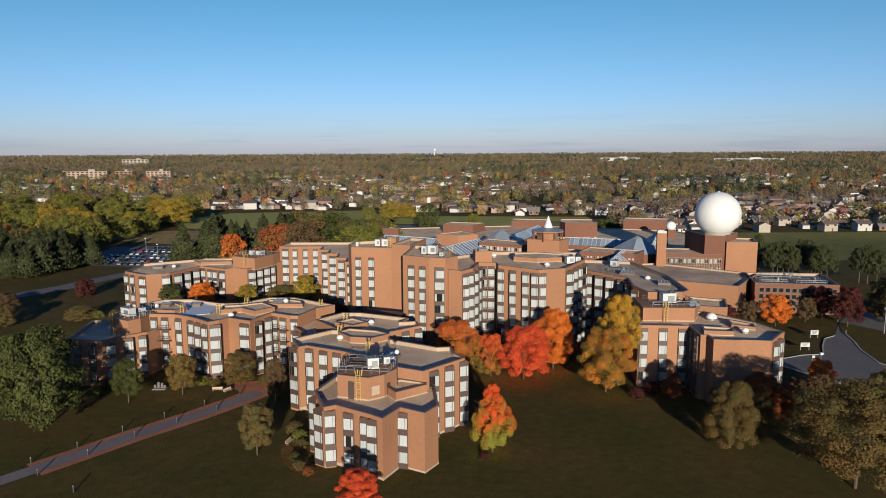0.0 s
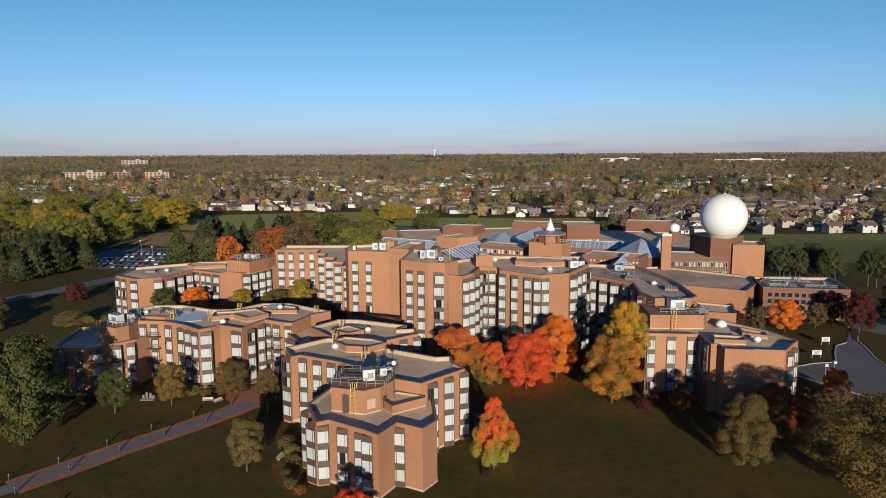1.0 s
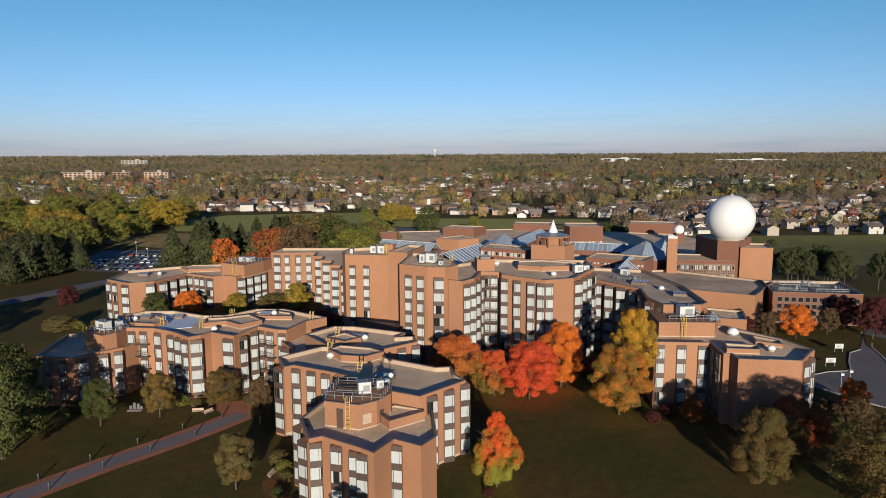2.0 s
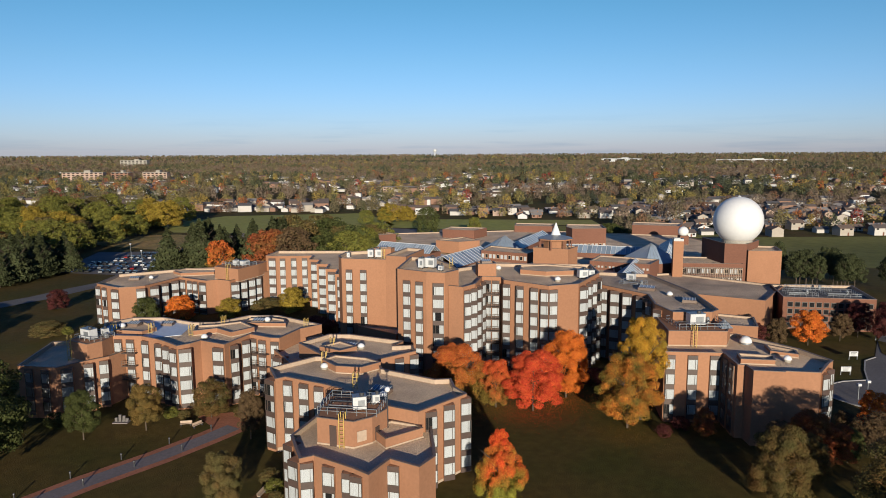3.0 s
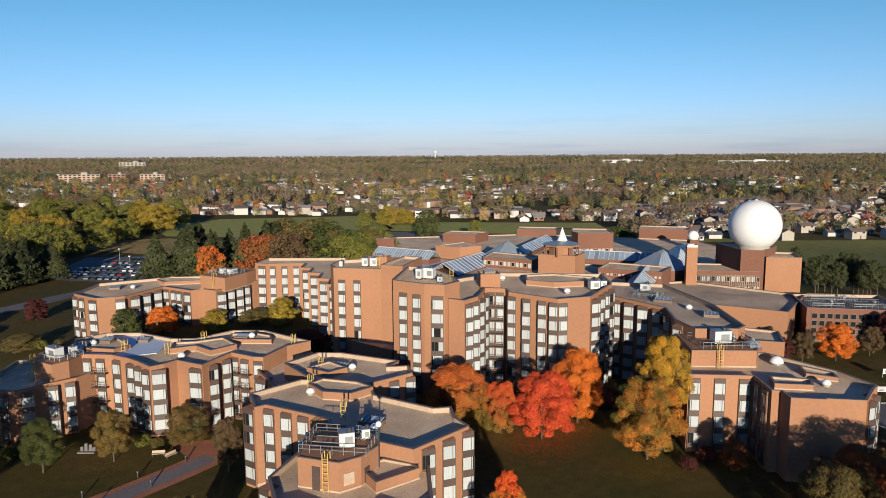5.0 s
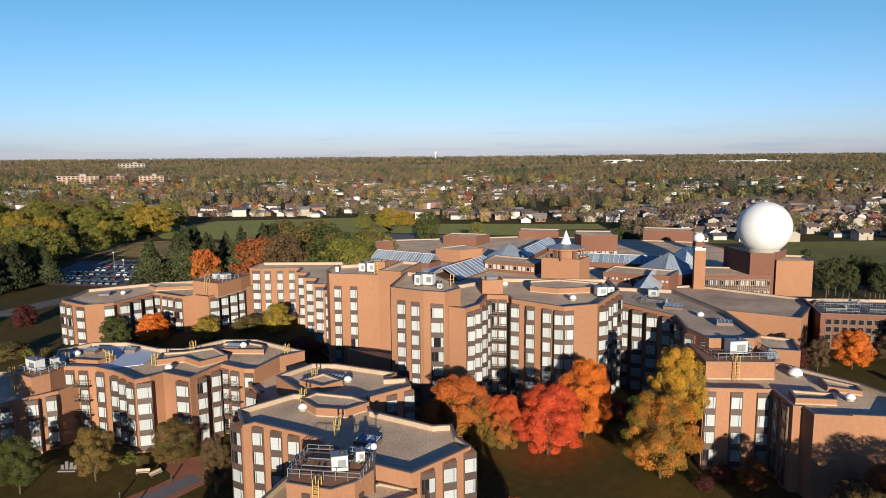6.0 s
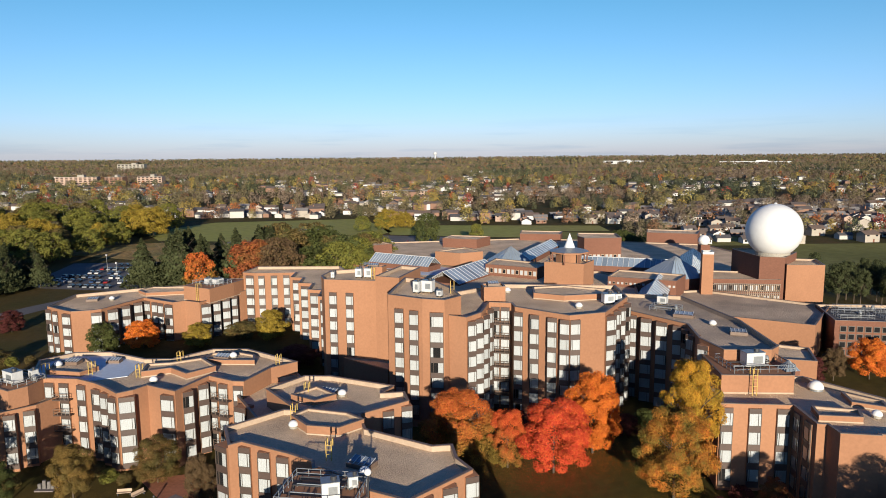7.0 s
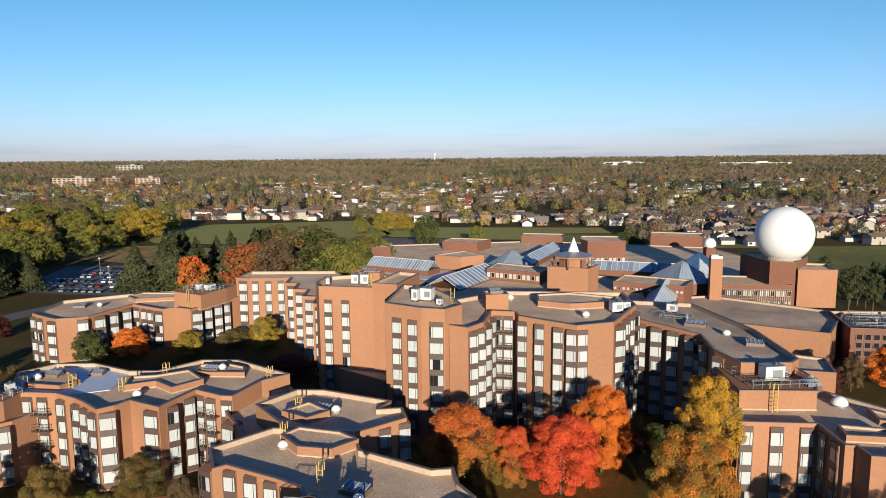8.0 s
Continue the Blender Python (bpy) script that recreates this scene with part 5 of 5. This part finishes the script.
patch("traffic_island", [(113, 201), (107.4, 190), (105.9, 180), (103.4, 173), (101.4, 163), (104.4, 155.6), (116, 150.4), (122, 170), (120, 190)], 0.16, GRASS, "grassed traffic island in the forecourt", "grass island")
def fallen_leaves(x, y, r, colour, count, seed):
    """Leaves that lie flat on the grass, thickest by the trunk and thinning out."""
    rng = np.random.default_rng(seed)
    bm = bmesh.new()
    for dx, dy, a, size in zip(rng.normal(0, r * 0.5, count), rng.normal(0, r * 0.42, count), rng.random(count) * 6.28, rng.uniform(0.03, 0.07, count)):
        px, py = x + dx, y + dy
        z = ground_z(px, py) + 0.03
        c, q = math.cos(a) * size, math.sin(a) * size
        bm.faces.new([bm.verts.new(v) for v in ((px - c, py - q, z), (px + 0.6 * q, py - 0.6 * c, z + 0.05), (px + c, py + q, z), (px - 0.6 * q, py + 0.6 * c, z + 0.05))])
    tagged(new("fallen_leaves", mesh_of("fallen_leaves", bm, LEAF[colour])), "%s leaves fallen on the grass under the tree" % WORDS[colour], "fallen leaves", kind="stuff")


for k, (x, y, r, colour, count) in enumerate(((15.8, 151, 8.5, "red", 2600), (8.5, 153, 6, "flamemix", 1500), (0.5, 154.5, 9, "russet", 2400), (23.5, 157.5, 8, "orange", 2000), (32.3, 141, 9, "amber", 2400),
                                              (6.7, 114, 6, "mixed", 1300), (60, 104, 12, "olivebrown", 2600), (47.5, 113, 8, "olivebrown", 1700), (-59, 144, 6, "bronze", 900), (-76, 120, 10, "brown", 1800))):
    fallen_leaves(x, y, r, colour, count, 300 + k)
patch("planting_bed", [(-26, 116), (-22.4, 108), (-25, 107.2), (-29, 112), (-31, 119), (-29, 124)], 0.03, MULCH, "mulched planting bed along the wall", "planting bed")
patch("planting_bed", [(-52, 152.5), (-44, 154.5), (-38, 150), (-42, 142.5), (-47, 147)], 0.035, RED_PAVING, "red paved seating place at the path's end", "terrace")


def shrub(x, y, h, colour):
    z = ground_z(x, y)
    e = thing("shrub", (x, y, z), "low %s garden shrub beside the wall" % WORDS[colour], "shrub", "shrubs")
    c = new("foliage", tree_rng.choice(MID["wide"]))
    c.parent = e
    c.matrix_basis = Matrix.Translation((0, 0, -0.15)) @ Matrix.Rotation(tree_rng.random() * 6.28, 4, "Z") @ Matrix.Diagonal((h * 1.3, h * 1.3, h, 1))
    c.material_slots[0].link, c.material_slots[0].material = "OBJECT", LEAF[colour]


for x, y, h, c in ((-28, 121, 2.2, "yellowgreen"), (-29.5, 124, 2.4, "olive"), (-27, 118, 1.6, "olive"), (-25.5, 109.5, 1.6, "olive"), (-23.6, 107.6, 1.4, "rust"), (-27, 113, 1.5, "green"), (5.2, 112.5, 1.2, "maroon"),
                   (-57, 152.5, 2.2, "yellowgreen"), (-54, 151.5, 1.8, "olive"), (-43, 152.5, 2.0, "olive"), (-41, 150, 2.0, "rust"), (-72, 150, 2.4, "olive"), (-63, 155, 2.6, "green"), (-60, 154.5, 2.0, "olive"),
                   (-78, 148, 3, "green"), (38, 140, 2.2, "maroon"), (42, 143, 2.5, "maroon"), (70.5, 138, 2.2, "olive"), (73, 145, 2.6, "brown"), (-112, 213, 2.4, "yellowgreen"), (-106, 211, 2, "olive"),
                   (12, 172, 3.4, "maroon"), (18, 168, 3.6, "green"), (-3, 166, 3.4, "maroon"), (31, 168, 3.8, "maroon"), (36, 172, 3.2, "green")):
    shrub(x, y, h, c)


# ---- cars ----
PAINT = [material("car_paint", c, 0.25, 0.03, 0.3, 2.0, 0.0, metal=0.2) for c in ((0.6, 0.6, 0.62), (0.03, 0.03, 0.035), (0.25, 0.26, 0.28), (0.35, 0.03, 0.03), (0.05, 0.09, 0.2), (0.75, 0.75, 0.75))]
CAR_GLASS = material("dark_car_glass", (0.02, 0.025, 0.03), 0.08, 0.05, 0.5, 1.0, 0.0)


def make_car():
    """A saloon car at the origin, nose along +y."""
    e = thing("car", (0, 0, 0), "parked saloon car in the car park", "car", "parked cars")
    bm = bmesh.new()
    prof = [(-2.2, 0.3), (2.2, 0.3), (2.25, 0.65), (2.0, 0.85), (0.9, 0.95), (-1.6, 0.98), (-2.2, 0.9)]
    a = [bm.verts.new((-0.88, y, z)) for y, z in prof]
    b = [bm.verts.new((0.88, y, z)) for y, z in prof]
    k = len(prof)
    for i in range(k):
        bm.faces.new((a[i], a[(i + 1) % k], b[(i + 1) % k], b[i]))
    bm.faces.new(a[::-1]), bm.faces.new(b)
    bmesh.ops.recalc_face_normals(bm, faces=bm.faces[:])
    part("body", bm, PAINT[0], e)
    bm = bmesh.new()
    for (w0, y0, y1, z), (w1, y2, y3, z2) in (((0.84, -1.7, 1.0, 0.95), (0.66, -1.1, 0.35, 1.42)),):
        lo = [bm.verts.new(v) for v in ((-w0, y0, z), (w0, y0, z), (w0, y1, z), (-w0, y1, z))]
        hi = [bm.verts.new(v) for v in ((-w1, y2, z2), (w1, y2, z2), (w1, y3, z2), (-w1, y3, z2))]
        for i in range(4):
            bm.faces.new((lo[i], lo[(i + 1) % 4], hi[(i + 1) % 4], hi[i]))
        bm.faces.new(hi)
    part("glasshouse", bm, CAR_GLASS, e)
    part("roof", box(1.3, 1.45, 0.05, pose(0, -0.38, 1.42)), PAINT[0], e)
    for sx in (-0.82, 0.82):
        for yy in (-1.35, 1.4):
            bm = bmesh.new()
            add_rod(bm, (sx - 0.1, yy, 0.32), (sx + 0.1, yy, 0.32), 0.32, 12)
            part("wheel", bm, DARK_METAL, e)
    return e


car_rng = random.Random(8)
first_car = make_car()
spots = []
for row in range(6):
    for i in range(13):
        if car_rng.random() < 0.85:
            spots.append((-186 + i * 3.4 + row * 3.2, 334 + row * 11 - i * 0.55, 8 + 180 * (row % 2)))
spots += [(130.6, 224, 70), (136, 220, 70), (-60, 470, 10), (-50, 472, 10), (-40, 480, 0), (-30, 478, 0), (-20, 486, 0), (30, 420, 30), (36, 424, 30)]
for k, (x, y, a) in enumerate(spots):
    m = Matrix.Translation((x, y, ground_z(x, y) + 0.07)) @ Matrix.Rotation(radians(a), 4, "Z")
    c = first_car if k == 0 else copy_thing(first_car, m)
    c.matrix_basis = m
    paint = car_rng.choices(PAINT, (2, 4, 3, 2, 3, 1))[0]
    for p in c.children:
        if p.name.startswith(("body", "roof")):
            p.material_slots[0].link, p.material_slots[0].material = "OBJECT", paint


# ---- suburb ----
WALLS = [material("house_wall", c, 0.8, 0.08, 0.3, 2.0, 0.05) for c in ((0.60, 0.57, 0.53), (0.45, 0.40, 0.34), (0.30, 0.18, 0.13), (0.68, 0.67, 0.66), (0.48, 0.35, 0.28))]
ROOFS = [material("shingle_roof", c, 0.9, 0.15, 0.3, 2.5, 0.2) for c in ((0.12, 0.115, 0.12), (0.19, 0.14, 0.115), (0.28, 0.26, 0.25), (0.16, 0.13, 0.12))]


def make_house(w, d, h, wall, roof):
    """A gabled house at the origin, ridge along x: walls, roof with eaves, windows with frames, door, garage door, chimney."""
    e = thing("house", (0, 0, 0), "small gabled suburban house with a shingled roof", "house", "suburban houses")
    rise = d * 0.24
    bm = add_prism(bmesh.new(), [(-w / 2, -d / 2), (w / 2, -d / 2), (w / 2, d / 2), (-w / 2, d / 2)], -1.0, h)
    for s in (-1, 1):
        a = [bm.verts.new((s * w / 2, y, z)) for y, z in ((-d / 2, h), (d / 2, h), (0, h + rise))]
        bm.faces.new(a)
    part("wall", bm, wall, e)
    bm = bmesh.new()
    o, t = 0.5, 0.18
    for s in (-1, 1):
        sl = rise / (d / 2)
        pts = [(s * (d / 2 + o), h - o * sl), (0, h + rise), (0, h + rise + t), (s * (d / 2 + o), h - o * sl + t)]
        lo = [bm.verts.new((-w / 2 - o, y, z)) for y, z in pts]
        hi = [bm.verts.new((w / 2 + o, y, z)) for y, z in pts]
        for i in range(4):
            bm.faces.new((lo[i], lo[(i + 1) % 4], hi[(i + 1) % 4], hi[i]))
        bm.faces.new(lo[::-1]), bm.faces.new(hi)
    bmesh.ops.recalc_face_normals(bm, faces=bm.faces[:])
    part("roof", bm, roof, e)
    for x in (-0.3, 0.3):
        for z in ([1.0] if h < 4 else [3.7]):
            part("window", box(1.6, 0.1, 1.2, pose(x * w, -d / 2 - 0.04, z)), ROOM_SHADE, e)
    part("door", box(1.0, 0.1, 2.1, pose(0.1 * w, -d / 2 - 0.045, 0)), BRICK_DARK_SHADED, e)
    part("chimney", box(0.7, 0.7, rise + 1.0, pose(w * 0.2, 0.8, h + 0.2)), BRICK, e)
    return e


HOUSES = [make_house(8.2 + i % 3 * 1.4, 6.4 + i % 2 * 1.1, 2.7 + 2.2 * (i % 3 == 1), WALLS[(0, 1, 2, 3, 4, 1, 2, 0)[i]], ROOFS[i % 4]) for i in range(8)]
house_rng = random.Random(21)
house_at = []


def plant_houses(n, x0, x1, y0, y1, gap=15.0):
    made = 0
    for _ in range(n * 12):
        if made == n:
            break
        x, y = house_rng.uniform(x0, x1), house_rng.uniform(y0, y1)
        if any(abs(x - a) < gap and abs(y - b) < gap for a, b in house_at):
            continue
        house_at.append((x, y))
        m = Matrix.Translation((x, y, ground_z(x, y))) @ Matrix.Rotation(radians(house_rng.choice((0, 90, 180, -12, 8, 80))), 4, "Z")
        src = house_rng.choice(HOUSES if y > 560 and x > 0 else [HOUSES[i] for i in (0, 1, 2, 3, 5, 7, 1, 3)])
        copy_thing(src, m)
        made += 1


plant_houses(34, 150, 450, 463, 505, 12)
plant_houses(120, 150, 500, 505, 640, 11)
plant_houses(26, 20, 160, 585, 660, 11)
plant_houses(12, -235, -170, 668, 735, 10)
plant_houses(8, -225, -120, 655, 700, 16)
for h in HOUSES:
    x, y = house_rng.uniform(160, 400), house_rng.uniform(690, 760)
    h.matrix_basis = Matrix.Translation((x, y, ground_z(x, y)))


# ---- far landmarks ----
def far_block(name, label, category, x, y, w, d, h, wall, floors, cols, turn=0.0, trim=None, attic=True):
    """A distant slab with its storeys of windows."""
    z = ground_z(x, y)
    e = thing(name, (x, y, z), label, category)
    m = Matrix.Translation((x, y, z)) @ Matrix.Rotation(radians(turn), 4, "Z")
    part("wall", box(w, d, h + 2, m @ pose(0, 0, -2)), wall, e)
    part("roof", box(w + 0.6, d + 0.6, 0.5, m @ pose(0, 0, h)), trim or CONCRETE, e)
    if attic:
        part("penthouse", box(w * 0.16, d * 0.6, 4.0, m @ pose(w * 0.1, 0, h + 0.4)), trim or CONCRETE, e)
    for f in range(floors):
        for c in range(cols):
            part("window", box(w / cols * 0.55, 0.3, h / floors * 0.5, m @ pose((c + 0.5) / cols * w - w / 2, -d / 2 - 0.1, (f + 0.35) * h / floors)), ROOM_SHADE, e)


far_block("apartment_building", "brick apartment slab with pale balconies among trees", "apartment building", -706, 1330, 76, 16, 17, WALLS[4], 5, 9, 4)
far_block("apartment_building", "brick apartment slab with a pale roof among trees", "apartment building", -628, 1318, 34, 16, 17, WALLS[2], 5, 4, -4)
far_block("apartment_building", "brick apartment slab with a pale roof among trees", "apartment building", -562, 1318, 46, 16, 17, WALLS[4], 5, 6, 0)
far_block("hospital_building", "pale grey multi-storey building above the woods", "building", -1080, 2350, 90, 24, 24, CONCRETE, 4, 7)
far_block("school_building", "long low brick building with a pale roof", "building", -66, 960, 60, 20, 7, WALLS[4], 2, 14, attic=False)
far_block("warehouse", "very long white warehouse beyond the woods", "warehouse", 660, 2780, 150, 40, 13, WHITE_METAL, 1, 3, -22, WHITE_METAL)
far_block("warehouse", "very long white warehouse beyond the woods", "warehouse", 1060, 2520, 230, 40, 13, WHITE_METAL, 1, 4, -22, WHITE_METAL)
far_block("pavilion_building", "small low pavilion with a reddish wall and pale roof", "building", -99, 520, 20, 9, 3.4, WALLS[4], 1, 6, 4, ROOF_BLUE, False)
tower = thing("water_tower", (-120, 4300, ground_z(-120, 4300)), "white water tower on the horizon", "water tower")
bm = bmesh.new()
add_rod(bm, (-120, 4300, 10), (-120, 4300, 46), 4, 10, 3)
part("stem", bm, WHITE_METAL, tower)
part("tank", sphere_mesh((-120, 4300, 49), 12, -0.55, 20, 10), WHITE_METAL, tower)



# the air's haze over the far ridge is put into its blue-grey base colour
FAR_RIDGE = material("painted_haze_ridge", (0.12, 0.15, 0.20), 0.95, 0.12, 0.0008, 0.004, 0.0)
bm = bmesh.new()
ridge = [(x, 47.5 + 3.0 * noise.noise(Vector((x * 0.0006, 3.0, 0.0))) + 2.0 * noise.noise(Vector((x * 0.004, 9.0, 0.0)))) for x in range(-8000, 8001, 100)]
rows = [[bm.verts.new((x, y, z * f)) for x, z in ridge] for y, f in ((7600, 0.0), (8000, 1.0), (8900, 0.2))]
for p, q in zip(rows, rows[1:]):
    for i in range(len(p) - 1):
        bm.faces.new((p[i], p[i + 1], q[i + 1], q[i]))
tagged(new("backdrop", mesh_of("backdrop", bm, FAR_RIDGE)), "wooded ridge on the horizon, blue-grey haze put into its colour", "ridge", kind="structure")


def far_houses(n, seed):
    """Far gabled houses, too many and too small to pick apart: white and tan walls, dark roofs."""
    rng = random.Random(seed)
    for k in range(4):
        bw, br = bmesh.new(), bmesh.new()
        for _ in range(n // 4):
            y = 620 + 1500 * rng.random() ** 1.3
            x = rng.uniform(-0.68, 0.68) * y
            if noise.noise(Vector((x * 0.006, y * 0.004, 7.0))) < -0.12 or (-240 < x < -30 and y < 650) or (x < -230 and y < 660):
                continue
            house_at.append((x, y))
            m = Matrix.Translation((x, y, ground_z(x, y))) @ Matrix.Rotation(radians(rng.choice((0, 90, 10, -10))), 4, "Z")
            w, d, h = rng.uniform(9, 14), rng.uniform(7, 9), rng.choice((3.2, 3.4, 5.8))
            add_box(bw, w, d, h + 1, m @ pose(0, 0, -1))
            q = [m @ Vector(v) for v in ((-w / 2 - 0.5, -d / 2 - 0.5, h), (w / 2 + 0.5, -d / 2 - 0.5, h), (w / 2 + 0.5, d / 2 + 0.5, h), (-w / 2 - 0.5, d / 2 + 0.5, h), (-w / 2 - 0.5, 0, h + d * 0.26), (w / 2 + 0.5, 0, h + d * 0.26))]
            v = [br.verts.new(c) for c in q]
            for f in ((0, 1, 5, 4), (2, 3, 4, 5), (1, 2, 5), (3, 0, 4), (3, 2, 1, 0)):
                br.faces.new([v[i] for i in f])
        tagged(new("distant_houses", mesh_of("distant_houses", bw, WALLS[(0, 3, 1, 2)[k]])), "pale walls of distant suburban houses among trees", "houses", kind="stuff")
        tagged(new("distant_roofs", mesh_of("distant_roofs", br, ROOFS[k])), "dark shingled roofs of distant suburban houses", "houses", kind="stuff")


far_houses(1700, 31)


def woods(name, label, count, x_of, y0, y1, quads, leaf, height, colours, seed, power=1.0):
    """Trees too many to count, joined by leaf colour: leaf clumps only, standing on the land."""
    rng = np.random.default_rng(seed)
    base = []
    for i in range(5):
        me = crown_mesh("clump", ("round", "oval", "wide")[i % 3], 200 + seed + i, quads, leaf, 0.16)
        co = np.empty(len(me.vertices) * 3, dtype=np.float32)
        me.vertices.foreach_get("co", co)
        base.append(co.reshape(-1, 3))
        bpy.data.meshes.remove(me)
    bags = {c: [] for c in colours}
    names, weight = list(colours), np.array(list(colours.values()), float)
    occupied = np.array(house_at)
    for i in range(count):
        y = y0 + (y1 - y0) * rng.random() ** power
        half = x_of(y)
        x = rng.uniform(-half, half)
        if y < 1500 and len(occupied) and np.min(np.abs(occupied[:, 0] - x) + np.abs(occupied[:, 1] - y)) < 9.5:
            continue
        if y < 700 and (-240 < x < -30 and y < 640 or 40 < x < 440 and y < 458 or -62 < x < 112 and y < 578):
            continue
        h = height * rng.uniform(0.6, 1.2)
        w = h * rng.uniform(0.75, 1.15)
        a = rng.random() * 6.28
        b = base[rng.integers(5)]
        ca, sa = math.cos(a), math.sin(a)
        p = np.stack([(b[:, 0] * ca - b[:, 1] * sa) * w + x, (b[:, 0] * sa + b[:, 1] * ca) * w + y, b[:, 2] * h + ground_z(x, y) + h * 0.05], 1)
        # colours lie in drifts, as woods turn stand by stand
        drift = noise.noise(Vector((x * 0.004, y * 0.004, seed)))
        k = int(np.clip(rng.normal((drift + 0.55) / 1.1, 0.17), 0, 0.999) * 1000) / 1000
        cum = np.cumsum(weight) / weight.sum()
        bags[names[int(np.searchsorted(cum, k))]].append(p)
    for c, bag in bags.items():
        if not bag:
            continue
        v = np.concatenate(bag)
        me = bpy.data.meshes.new(name)
        me.vertices.add(len(v))
        me.vertices.foreach_set("co", v.astype(np.float32).ravel())
        f = len(v) // 4
        me.loops.add(f * 4)
        me.loops.foreach_set("vertex_index", np.arange(f * 4, dtype=np.int32))
        me.polygons.add(f)
        me.polygons.foreach_set("loop_start", np.arange(0, f * 4, 4, dtype=np.int32))
        me.update(calc_edges=True)
        me.materials.append(FAR[c])
        tagged(new(name, me), label % WORDS[c], "woods", kind="stuff")


MIX = {"conifer": 1.6, "green": 2.6, "red": 0.15, "yellowgreen": 1.8, "gold": 0.9, "orange": 0.32, "olive": 3.0, "rust": 0.8, "brown": 1.8}
WILD = {"conifer": 0.9, "green": 2.4, "olive": 4.6, "yellowgreen": 0.6, "rust": 0.5, "brown": 4.6}
woods("suburb_trees", "%s trees among the nearer suburban houses", 900, lambda y: 0.72 * y + 60, 480, 800, 420, 0.046, 12, MIX, 3)
woods("suburb_trees", "%s trees among the suburban houses", 2100, lambda y: 0.72 * y + 60, 780, 1500, 140, 0.08, 12.5, MIX, 5)
woods("distant_woods", "%s autumn woods beyond the houses", 5200, lambda y: 0.72 * y + 60, 1400, 2400, 64, 0.115, 14, WILD, 4)
woods("distant_woods", "%s distant autumn woods out to the horizon", 11500, lambda y: 0.72 * y + 60, 2300, 4850, 16, 0.21, 13.5, WILD, 8, 1.2)
